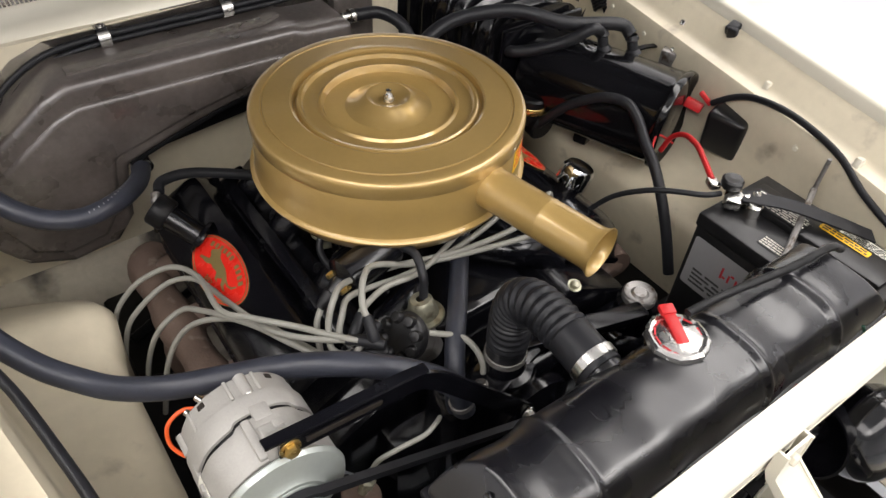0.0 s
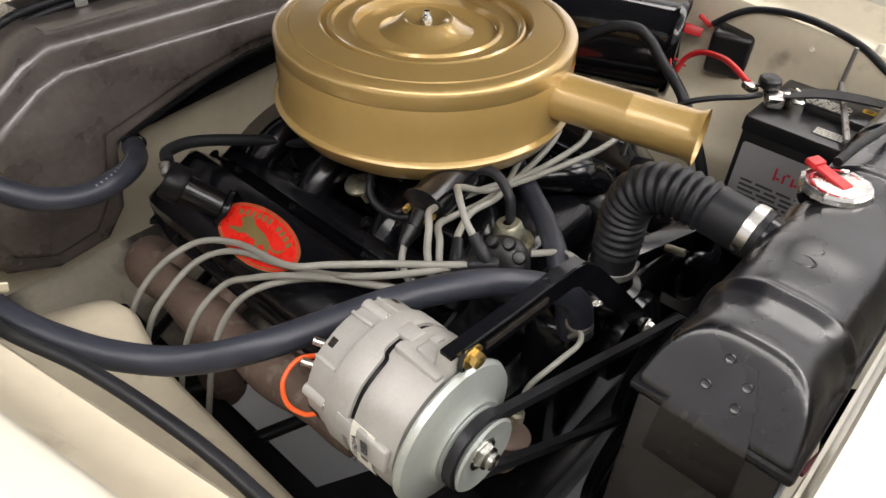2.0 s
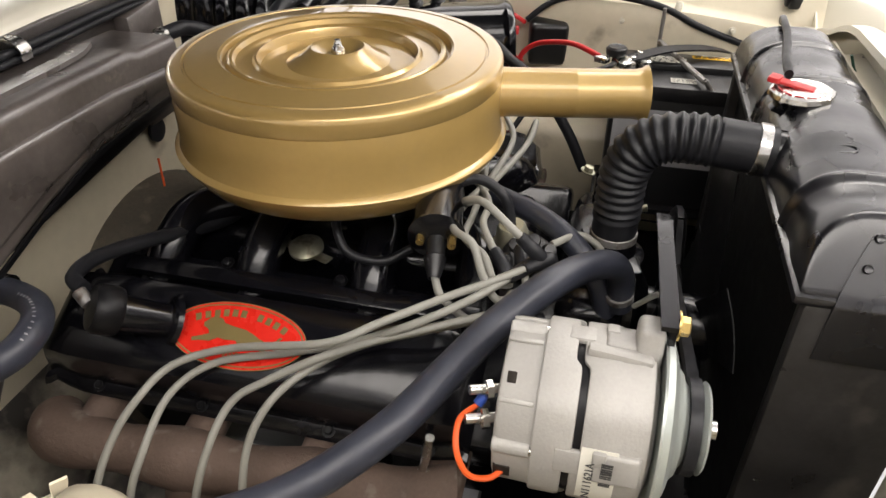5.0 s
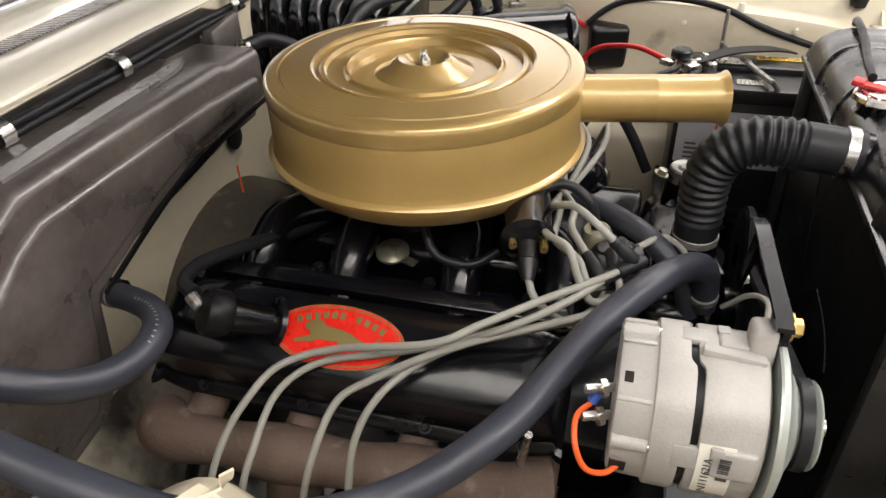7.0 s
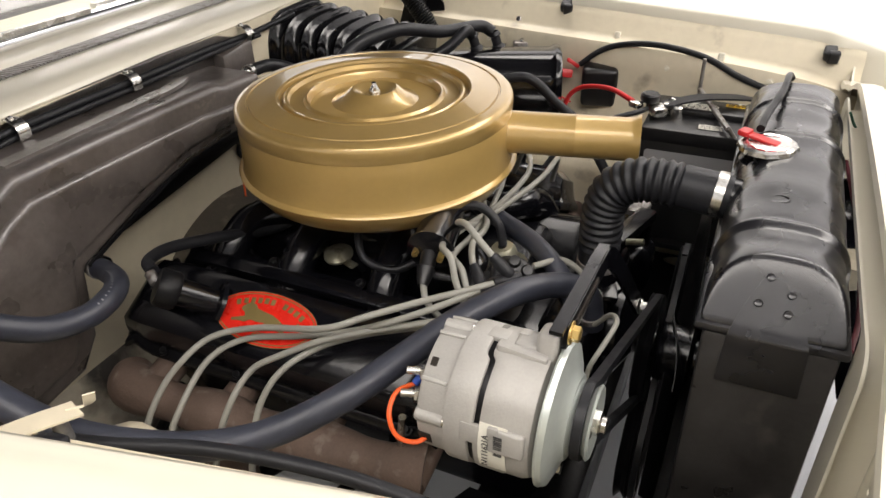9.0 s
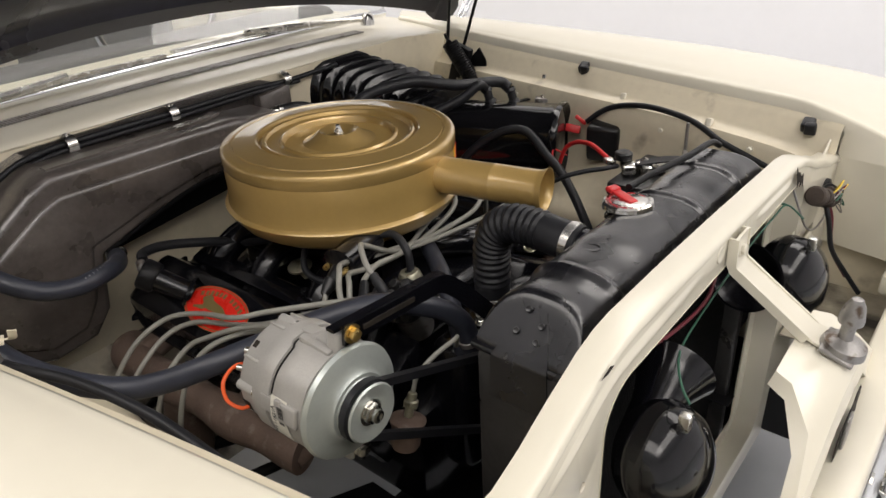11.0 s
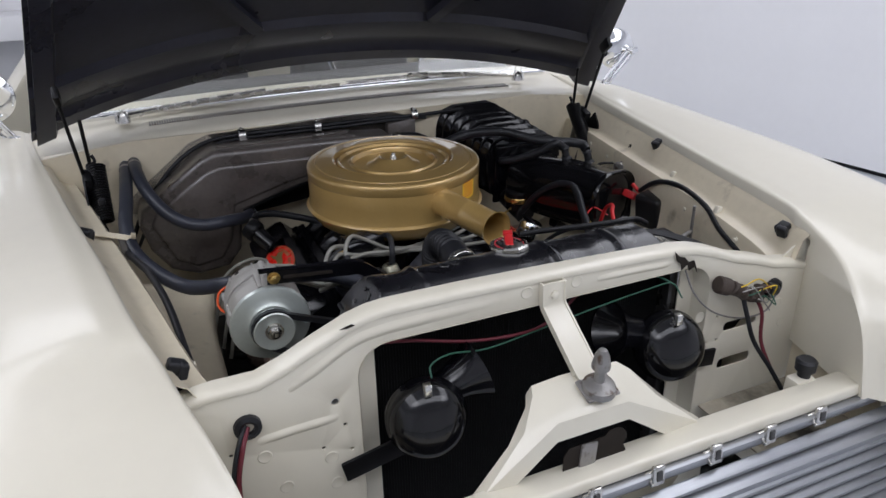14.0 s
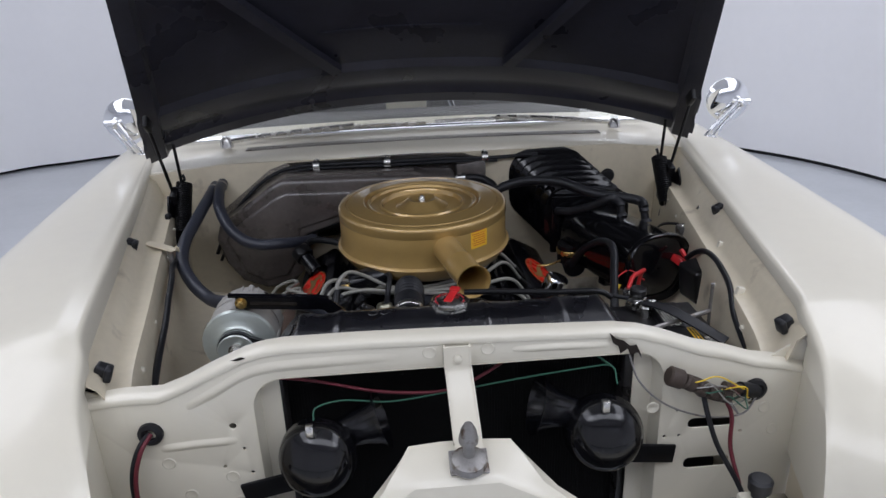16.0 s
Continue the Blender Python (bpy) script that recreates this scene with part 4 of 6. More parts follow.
for s in (-1, 1):
    c, n, acr, bm = valve_cover(s)
    vc = part("valve_cover", bm, BLACK, engine, "gloss black pressed valve cover", 35)
    for y in (0.19, 0.06, -0.09, -0.20):
        for u in (-0.068, 0.067):
            p = c + Vector((0, y, 0)) + acr * u + n * -0.060
            part("bolt", bolt(p, n, 0.005, 0.005), SATIN, vc)
    # oval badge on each cover
    m = frame_of(c + Vector((0, 0.018, 0)) + n * 0.0012, (0, -1, 0) if s < 0 else (0, 1, 0), n)
    badge = part("badge", plate(oval(0.0785, 0.0375, 56), [], 0.0008, m), GOLD_TRIM, vc, "red oval badge with gold rim and gold figure")
    part("badge_field", plate(oval(0.0775, 0.0365, 56), [], 0.0006, m @ pose(0, 0, 0.0006)), RED_ENAMEL, badge)
    part("badge_rim", plate(oval(0.0755, 0.0345, 56), [oval(0.0738, 0.0328, 56)], 0.0004, m @ pose(0, 0, 0.0011)), GOLD_TRIM, badge)
    for k in range(11):
        if k == 6:
            continue
        t = -1 + 2 * k / 10
        bm = box((0.0062, 0.0082, 0.0005), (t * 0.050, 0.0245 - 0.011 * t * t, 0.0014), (0, 0, -math.degrees(0.42 * t)), 0)
        bm.transform(m)
        part("badge_mark", bm, GOLD_TRIM, badge)
    fig = [(-0.049, -0.010), (-0.040, -0.007), (-0.031, -0.003), (-0.034, 0.002), (-0.040, 0.004), (-0.041, 0.008), (-0.036, 0.014), (-0.030, 0.017), (-0.022, 0.016), (-0.017, 0.011), (-0.006, 0.009), (0.008, 0.0075), (0.018, 0.004),
           (0.026, 0.000), (0.036, -0.003), (0.044, 0.000), (0.049, 0.006), (0.051, 0.005), (0.046, -0.003), (0.037, -0.0055), (0.028, -0.004), (0.031, -0.009), (0.040, -0.012), (0.038, -0.014), (0.026, -0.012),
           (0.018, -0.005), (0.010, -0.010), (0.016, -0.014), (0.008, -0.014), (0.001, -0.006), (-0.012, -0.007), (-0.020, -0.006), (-0.028, -0.011), (-0.040, -0.012), (-0.048, -0.014)]
    part("badge_figure", plate(fig, [], 0.0006, m @ pose(0, 0, 0.0011)), GOLD_TRIM, badge)
    words("383", 0.015, m @ pose(0, -0.0245, 0.0014), GOLD_TRIM, "badge_number", badge)
    # filler neck
    if s < 0:
        b0 = c + Vector((0, 0.095, 0)) + acr * 0.005
        b1 = Vector((-0.322, 0.155, 0.742))
        neck = part("filler_neck", join(rod(b0 - n * 0.005, b0 + (b1 - b0) * 0.85, 0.019, 28, 0.002), lathe([(0.030, 0), (0.027, 0.005), (0.020, 0.007)], b0, b1 - b0, 28)), BLACK, vc, "black oil filler neck")
        cap = part("filler_cap", lathe([(0, -0.022), (0.024, -0.022), (0.026, -0.018), (0.026, 0.002), (0.023, 0.006), (0, 0.007)], b1, b1 - b0, 32), SATIN, vc, "round black oil filler cap")
        part("hose_nipple", rod(b1 + Vector((0.004, 0.012, 0.0)), b1 + Vector((0.010, 0.026, 0.010)), 0.0075, 14, 0.001), GREASE, vc)
    # exhaust manifold
    ex = 0.352 * s
    em = part("exhaust_manifold", join(tube([(ex * 0.93, 0.262, 0.555), (ex, 0.225, 0.562), (ex * 1.01, 0.10, 0.570), (ex, -0.05, 0.575), (ex * 0.98, -0.18, 0.578), (ex * 0.95, -0.225, 0.575)], 0.031, 22, 6, lambda d: 0.031 + 0.004 * math.sin(d * 40)),
                                       tube([(ex, 0.06, 0.56), (ex * 1.01, 0.075, 0.50), (ex * 0.98, 0.09, 0.40), (ex * 0.9, 0.2, 0.28)], 0.034, 18, 5)), IRON, engine, "heat-browned cast iron exhaust manifold")
    for y in (0.20, 0.07, -0.07, -0.21):
        part("port", tube([(ex, y, 0.568), (ex * 0.90, y, 0.575), (ex * 0.78, y, 0.585)], 0.023, 14, 4), IRON, em)
    for y in (0.14, 0.0, -0.14):
        part("bolt", bolt((ex * 0.86, y, 0.600), (0.7 * s, 0, 0.7), 0.007, 0.007), IRON, em)
part("bellhousing", lathe([(0.15, 0), (0.16, 0.03), (0.13, 0.10), (0.10, 0.16), (0, 0.16)], (0, 0.24, 0.46), (0, 1, -0.05), 36), SATIN, engine)
part("front_cover", join(box((0.26, 0.08, 0.24), (-0.01, -0.335, 0.57), bevel=0.025, seg=3), lathe([(0.07, 0), (0.065, 0.05), (0.03, 0.07), (0.028, 0.10)], (0, -0.34, 0.60), (0, -1, 0), 28), box((0.085, 0.075, 0.05), (-0.045, -0.345, 0.69), bevel=0.015)), BLACK, engine, "black timing cover and water pump")
part("thermostat_housing", join(lathe([(0.040, 0), (0.040, 0.008), (0.030, 0.012), (0.026, 0.03), (0.026, 0.045)], (-0.045, -0.352, 0.705), (0, 0, 1), 28), box((0.105, 0.055, 0.010), (-0.045, -0.352, 0.712), (0, 0, 15), 0.004)), BLACK, engine)
for y, x in ((-0.352, -0.092), (-0.352, 0.003)):
    part("bolt", bolt((x, y + (0.012 if x > -0.05 else -0.012), 0.717), (0, 0, 1), 0.006, 0.006), STEEL, engine)
for z, r, y in ((0.603, 0.074, -0.435), (0.42, 0.09, -0.435)):
    part("pulley", lathe([(0.02, 0), (r, 0), (r + 0.004, 0.002), (r - 0.006, 0.010), (r + 0.004, 0.018), (r, 0.020), (r * 0.6, 0.016), (0.03, 0.012), (0, 0.012)], (-0.03, y + 0.012, z), (0, -1, 0), 40), SATIN, engine, "black belt pulley")
part("fan_hub", lathe([(0, 0), (0.040, 0), (0.042, 0.004), (0.042, 0.042), (0.036, 0.046), (0.026, 0.048), (0.026, 0.066), (0, 0.066)], (-0.03, -0.447, 0.603), (0, -1, 0), 32), BLACK, engine, "gloss black fan hub")
for k in range(5):
    rows = [[(w * (0.030 + 0.012 * t), 0.012 * w * (1 - 0.35 * t) + 0.004 * w * w, 0.040 + 0.165 * t) for w in (-1, -0.5, 0, 0.5, 1)] for t in (0, 0.3, 0.6, 0.9, 1)]
    bm = loft(rows, 0.0015)
    bm.transform(Matrix.Translation((-0.03, -0.478, 0.603)) @ pose(0, 0, 0, 0, 72 * k + 21, 0))
    part("fan_blade", bm, SATIN, engine, "black pressed steel fan blade")
part("pulley", lathe([(0.02, 0), (0.068, 0), (0.072, 0.002), (0.062, 0.010), (0.072, 0.018), (0.068, 0.020), (0.03, 0.012), (0, 0.012)], (0.155, -0.440, 0.585), (0, -1, 0), 40), SATIN, engine, "black power steering pulley")
part("dipstick_tube", tube([(-0.30, -0.16, 0.52), (-0.33, -0.19, 0.60), (-0.335, -0.20, 0.66)], 0.005, 8, 4), STEEL, engine)

# ---- alternator ----
AX, AZ = -0.376, 0.782
alt = thing("alternator", (AX, -0.33, AZ - 0.07), "cast aluminium alternator with a zinc plated fan and pulley", "alternator")


def lobes(n, depth, ph=0.0, width=0.25):
    return lambda a: 1 + depth * max(0.0, math.cos(n * (a - ph)) - (1 - width)) / width


def alt_shell(profile, lo, hi, wob):
    """A turned shell round the alternator's axis whose joint steps to and fro."""
    bm = lathe(profile, (0, 0, 0), (0, 0, 1), 96, wob)
    for v in bm.verts:
        if lo <= v.co.z <= hi:
            v.co.z += 0.0026 * math.tanh(9 * math.sin(3 * math.atan2(v.co.y, v.co.x) + 0.7))
    bm.transform(Matrix.Translation((AX, -0.275, AZ)) @ turn_to((0, -1, 0)))
    return bm


def alt_at(q, r, y):
    return (AX + r * math.sin(q), y, AZ + r * math.cos(q))


part("rear_housing", alt_shell([(0, 0.004), (0.028, 0.004), (0.030, 0.0), (0.0590, 0.0), (0.0625, 0.0012), (0.0640, 0.0042), (0.0643, 0.027), (0.0650, 0.0285), (0.0674, 0.0290), (0.0680, 0.0305), (0.0680, 0.0520), (0.0672, 0.0545), (0.0640, 0.0550)], 0.045, 0.06, lobes(5, 0.014, 0.5, 0.5)), ALLOY, alt, "", 30)
part("stator", alt_shell([(0.0640, 0.048), (0.0640, 0.070)], 0, 1, None), SATIN, alt, "dark stator gap between the housings")
part("front_housing", alt_shell([(0.0640, 0.0605), (0.0670, 0.0608), (0.0678, 0.0630), (0.0678, 0.0840), (0.0668, 0.0860), (0.0668, 0.1020), (0.0640, 0.1090), (0.05, 0.114), (0, 0.114)], 0.055, 0.066, lobes(5, 0.014, 0.5, 0.5)), ALLOY, alt, "", 30)
part("ear", join(box((0.028, 0.020, 0.036), (AX + 0.010, -0.378, AZ + 0.068), (0, 12, 0), 0.006, 3), box((0.036, 0.03, 0.012), (AX + 0.008, -0.365, AZ + 0.061), (0, 8, 0), 0.005), box((0.010, 0.048, 0.010), (AX - 0.008, -0.358, AZ + 0.066), (6, 0, 0), 0.003)), ALLOY, alt)
part("ear", box((0.032, 0.035, 0.036), (AX + 0.008, -0.372, AZ - 0.075), bevel=0.008, seg=3), ALLOY, alt)
part("pivot_bolt", bolt((AX + 0.008, -0.390, AZ - 0.083), (0, -1, 0), 0.008, 0.008), STEEL, alt)
for k in range(4):
    q = radians(90 * k - 80)
    boss = part("bolt_boss", join(rod(alt_at(q, 0.0615, -0.2752), alt_at(q, 0.0615, -0.3035), 0.0068, 18, 0.001), box((0.020, 0.020, 0.006), alt_at(q, 0.0655, -0.330), (0, math.degrees(q), 0), 0.002)), ALLOY, alt)
    part("bolt_end", lathe([(0.0042, 0), (0.0042, 0.003), (0.003, 0.0045), (0, 0.005)], alt_at(q, 0.0640, -0.3012), (0, -1, 0), 12), STEEL, boss)
    part("flange_lug", join(box((0.026, 0.034, 0.009), alt_at(q, 0.0655, -0.364), (0, math.degrees(q), 0), 0.0035, 3), box((0.012, 0.010, 0.006), alt_at(q + 0.12, 0.0690, -0.352), (0, math.degrees(q), 0), 0.002)), ALLOY, alt)
# no recess here: dark boxes on the housing paint the shaded vent openings
for q, w, l in ((-33, 0.009, 0.007), (-106, 0.016, 0.013), (38, 0.009, 0.007), (-150, 0.012, 0.008), (70, 0.010, 0.007)):
    q = radians(q)
    part("vent_slot_shade", box((w, l, 0.004), alt_at(q, 0.0627, -0.2835), (0, math.degrees(q), 0), 0.0008), CHIP_SHADE, alt, "dark box painting a vent slot's shade on the housing")
for q in (-48, -5, 22):
    part("cooling_rib", box((0.004, 0.026, 0.003), alt_at(radians(q), 0.0650, -0.289), (0, q, 0), 0.0012), ALLOY, alt)
part("fan_disc", lathe([(0.020, 0), (0.070, 0.0), (0.0705, 0.002), (0.068, 0.007), (0.055, 0.012), (0.045, 0.014), (0.040, 0.019), (0.02, 0.020)], (AX, -0.390, AZ), (0, -1, 0), 64), ZINC, alt, "zinc plated fan disc", 35)
pul = part("pulley", lathe([(0.02, 0), (0.034, 0.0), (0.036, 0.002), (0.034, 0.004), (0.027, 0.011), (0.034, 0.018), (0.036, 0.020), (0.034, 0.022), (0.024, 0.021), (0.016, 0.018), (0, 0.018)], (AX, -0.407, AZ), (0, -1, 0), 56), ZINC, alt, "zinc plated belt pulley", 35)
part("nut", join(lathe([(0.012, 0), (0.012, 0.007), (0.009, 0.009)], (AX, -0.425, AZ), (0, -1, 0), 6), lathe([(0.016, 0), (0.016, 0.002), (0.012, 0.002)], (AX, -0.424, AZ), (0, -1, 0), 24), lathe([(0.008, 0.008), (0.008, 0.013), (0.005, 0.014), (0, 0.012)], (AX, -0.425, AZ), (0, -1, 0), 16)), STEEL, pul)
# part-number label on the rear edge of the front housing
q = radians(-90)
ym, rr = -0.352, 0.0672


def alt_label(w, h, y, q0, r):
    rows = []
    for k in range(9):
        t = q0 + (k / 8 - 0.5) * w / r
        rows.append([(AX + r * math.sin(t), y + h / 2, AZ + r * math.cos(t)), (AX + r * math.sin(t), y - h / 2, AZ + r * math.cos(t))])
    return loft(rows, 0.0004)


lb = part("label", alt_label(0.055, 0.026, -0.352, q, 0.0690), LABEL, alt, "small cream part-number label with a bar code")
q = radians(-90)
m = frame_of((AX + 0.0700 * math.sin(q), -0.3465, AZ + 0.0700 * math.cos(q)), (math.cos(q), 0, -math.sin(q)), (math.sin(q), 0, math.cos(q)))
words("N111621A", 0.0085, m, INK, "part_number", lb)
bm = join(*[box((0.0012 if i % 3 else 0.0022, 0.008, 0.0004), (-0.002 + i * 0.0024, -0.0115, 0), bevel=0) for i in range(10)])
bm.transform(m)
part("bar_code", bm, INK, lb)
# terminals and the orange jumper wire
for dz, dx in ((0.026, -0.020), (0.010, -0.035)):
    part("terminal", join(rod((AX + dx, -0.276, AZ + dz), (AX + dx - 0.012, -0.252, AZ + dz + 0.004), 0.004, 10), lathe([(0.008, 0), (0.008, 0.005), (0.004, 0.006)], (AX + dx - 0.004, -0.268, AZ + dz), (-0.4, 0.9, 0.1), 6)), STEEL, alt)
part("plug", box((0.012, 0.012, 0.022), (-0.428, -0.288, 0.766), bevel=0.002), SATIN, alt)
jw = [(-0.398, -0.264, 0.803), (-0.404, -0.258, 0.794), (-0.424, -0.248, 0.796), (-0.444, -0.250, 0.786), (-0.450, -0.260, 0.768), (-0.443, -0.275, 0.759), (-0.434, -0.286, 0.764), (-0.430, -0.290, 0.769)]
wj = part("jumper_wire", tube(jw, 0.0024, 8, 8), ORANGE, alt, "short orange jumper wire")
part("crimp", rod(jw[0], Vector(jw[0]).lerp(Vector(jw[1]), 1.0), 0.0042, 10), BLUE, wj)
part("crimp", rod(jw[-1], Vector(jw[-1]).lerp(Vector(jw[-2]), 1.0), 0.0042, 10), BLUE, wj)

brk = thing("alternator_bracket", (-0.362, -0.40, 0.86), "black slotted alternator adjusting bracket with a yellow bolt", "bracket")
arm = [(-0.372, -0.392, 0.868), (-0.30, -0.392, 0.861), (-0.235, -0.392, 0.856), (-0.195, -0.394, 0.845), (-0.13, -0.404, 0.775), (-0.05, -0.414, 0.683)]
part("arm", join(ribbon(arm, 0.024, 0.005, (0, -1, 0), 5), ribbon([(-0.385, -0.387, 0.8805), (-0.30, -0.387, 0.873), (-0.235, -0.387, 0.868), (-0.20, -0.387, 0.862)], 0.012, 0.004, (0.07, 0, 1), 4)), BLACK, brk)
# dark strip laid on the arm paints the slot's shade
part("slot", ribbon([(-0.345, -0.3952, 0.8655), (-0.26, -0.3952, 0.8580)], 0.006, 0.0015, (0, -1, 0), 2), CHIP_SHADE, brk)
part("bolt", bolt((-0.362, -0.395, 0.867), (0, -1, 0), 0.0075, 0.008), BRASS, brk, "yellow zinc bolt")
part("bolt", bolt((-0.052, -0.417, 0.686), (0, -1, 0), 0.007, 0.007), STEEL, brk)

belt = []
for k in range(10):
    a = radians(190 - 20 * k + 30)
    belt.append((AX + 0.033 * math.cos(a), -0.418, AZ + 0.033 * math.sin(a)))
for k in range(10):
    a = radians(70 - 22 * k)
    belt.append((-0.03 + 0.073 * math.cos(a), -0.4335, 0.603 + 0.073 * math.sin(a)))
belt.append(belt[0])
b = part("fan_belt", ribbon(belt, 0.010, 0.009, (0, -1, 0), 0), RUBBER)
tagged(b, "black rubber fan belt between alternator and water pump", "belt")
ring = [(0.155 + 0.071 * math.cos(a), -0.450, 0.585 + 0.071 * math.sin(a)) for a in np.linspace(radians(100), radians(-60), 9)] + [(-0.03 + 0.088 * math.cos(a), -0.450, 0.42 + 0.088 * math.sin(a)) for a in np.linspace(radians(-60), radians(-225), 9)]
ring.append(ring[0])
b = part("fan_belt", ribbon(ring, 0.012, 0.009, (0, -1, 0), 0), RUBBER)
tagged(b, "black rubber belt round the steering pump pulley", "belt")

# ---- radiator ----
rad = thing("radiator", (0.02, -0.56, 0.40), "black painted radiator with a rounded top tank", "radiator")
T0, T1 = -0.275, 0.315


def tank_section(x, swell=0.0):
    top = 0.852 + min(min(x - T0, T1 - x) / 0.045, 1.0) * 0.060
    row = []
    for k in range(41):
        a = math.pi * k / 40
        c, q = math.cos(a), math.sin(a)
        y = -0.558 + (0.062 + swell) * math.copysign(abs(c) ** 0.72, c)
        z = 0.846 + (0.0605 + swell) * q ** 0.82
        over = max(z - top + 0.004, 0)
        row.append(Vector((x, y, z if z < top - 0.004 else top - 0.004 + 0.004 * (1 - math.exp(-over / 0.004)))))
    return row


rows = []
ribs = (-0.165, 0.075, 0.20)
for k in range(198):
    x = T0 + (T1 - T0) * k / 197
    d = min(abs(x - r) for r in ribs)
    dent = 0.0016 * math.exp(-((x + 0.20) / 0.018) ** 2) + 0.0013 * math.exp(-((x - 0.13) / 0.03) ** 2) + 0.001 * math.sin(x * 61) * math.sin(x * 23)
    rows.append(tank_section(x, (0.0032 * (0.5 + 0.5 * math.cos(math.pi * d / 0.009)) if d < 0.009 else -dent) - (0.003 if k in (0, 197) else 0)))
tank = part("top_tank", loft([[rows[0][0].lerp(p, 0.02) for p in rows[0]]] + rows + [[rows[-1][0].lerp(p, 0.02) for p in rows[-1]]]), TANK, rad, "dented gloss black top tank", 40)
part("tank_seam", box((T1 - T0 + 0.010, 0.134, 0.010), ((T0 + T1) / 2, -0.558, 0.845), bevel=0.004), TANK, rad)
part("emboss", join(*[tube([(-0.118 + d, -0.538, 0.9042), (-0.118 + d, -0.552, 0.9062), (-0.110 + d, -0.556, 0.9066), (-0.104 + d, -0.548, 0.9060), (-0.106 + d, -0.538, 0.9042)], 0.0012, 6, 3) for d in (0.0, 0.020)]), TANK, tank)
for x0, sx in ((T0, 1), (T1, -1)):
    rows = []
    for dx, z, w in ((0.030, 0.8945, 0.012), (0.016, 0.8760, 0.022), (0.0005, 0.8555, 0.031), (-0.0062, 0.8470, 0.034), (-0.0075, 0.8430, 0.035), (-0.0078, 0.79, 0.037)):
        rows.append([(x0 + dx * sx, -0.556 + w * u, z) for u in (-1, -0.93, -0.5, 0, 0.5, 0.93, 1)])
    strap = part("end_strap", loft(rows, 0.0018), TANK, rad, "flared black tank end strap with spot welds", 50)
    for dy, dz in ((0.008, 0.036), (-0.012, 0.026), (0.014, 0.016), (-0.012, 0.012)):
        part("spot_weld", lathe([(0.0040, 0), (0.0034, 0.0008), (0.002, 0.0002), (0, 0.0002)], (x0 + 0.030 * sx - (0.0385 - dz) * 0.77 * sx - 0.001 * sx, -0.556 + dy, 0.8960 - (0.0385 - dz)), (-0.8 * sx, 0, 0.6), 14), TANK, strap)
part("outlet_neck", rod((-0.052, -0.530, 0.864), (-0.050, -0.478, 0.868), 0.0245, 28), BLACK, rad)
part("filler_neck", lathe([(0.030, 0), (0.026, 0.004), (0.026, 0.014), (0.030, 0.016)], (0.019, -0.527, 0.890), (0, 0.05, 1), 36), BLACK, rad)
core = part("core", box((0.575, 0.075, 0.54), (0.02, -0.552, 0.575), bevel=0.004), CORE, rad, "dusty black finned core")
fins = bmesh.new()
for i in range(118):
    b2 = box((0.0012, 0.006, 0.49), (-0.27 + i * 0.00495, -0.5875, 0.585), bevel=0)
    me = bpy.data.meshes.new("tmp")
    b2.to_mesh(me)
    b2.free()
    fins.from_mesh(me)
    bpy.data.meshes.remove(me)
tagged(part("fin_pack", fins, CORE, rad), "", "", "", "stuff")
for x in (T0 + 0.005, T1 - 0.005):
    part("side_plate", join(box((0.020, 0.118, 0.56), (x, -0.559, 0.562), bevel=0.006), box((0.006, 0.060, 0.30), (x - math.copysign(0.011, 0.02 - x) * -1, -0.552, 0.62), bevel=0.002)), SHEEN_BLACK, rad, "black radiator side plate")
cap = part("cap", lathe([(0.0, 0.0), (0.032, 0.0), (0.0335, 0.002), (0.0325, 0.007), (0.029, 0.009), (0.025, 0.0078), (0.022, 0.009), (0.008, 0.0095), (0, 0.0095)], (0.019, -0.527, 0.9035), (0, 0.05, 1), 64, lobes(8, 0.05, 0, 0.3)), STEEL, rad, "silver radiator cap with a red release lever", 30)
part("lever", join(box((0.014, 0.044, 0.004), (0.023, -0.518, 0.9145), (4, 0, -24), 0.0015), box((0.017, 0.013, 0.007), (0.031, -0.499, 0.917), (4, 0, -24), 0.002)), RED, cap, "red plastic lever")
part("print", join(*[box((0.010, 0.002, 0.0005), (0.019 + 0.024 * math.cos(t), -0.527 + 0.024 * math.sin(t), 0.9120), (0, 0, math.degrees(t) + 90), 0) for t in np.linspace(0.3, 5.9, 12)]), INK_RED, cap)

# ---- coolant hoses ----
hp = [(-0.045, -0.352, 0.722), (-0.045, -0.352, 0.785), (-0.045, -0.353, 0.820), (-0.046, -0.364, 0.851), (-0.047, -0.388, 0.868), (-0.048, -0.42, 0.872), (-0.050, -0.46, 0.870), (-0.051, -0.498, 0.867)]
total = sum((Vector(b) - Vector(a)).length for a, b in zip(hp[:-1], hp[1:]))
uh = thing("radiator_hose", (-0.045, -0.352, 0.722), "black corrugated upper radiator hose with a steel clamp", "hose")
part("bellows", tube(hp, 0.026, 28, 26, lambda s: 0.0265 + (0.0018 * math.cos(2 * math.pi * s / 0.0105) if 0.040 < s < total - 0.055 else 0.0)), RUBBER, uh, "", 60)
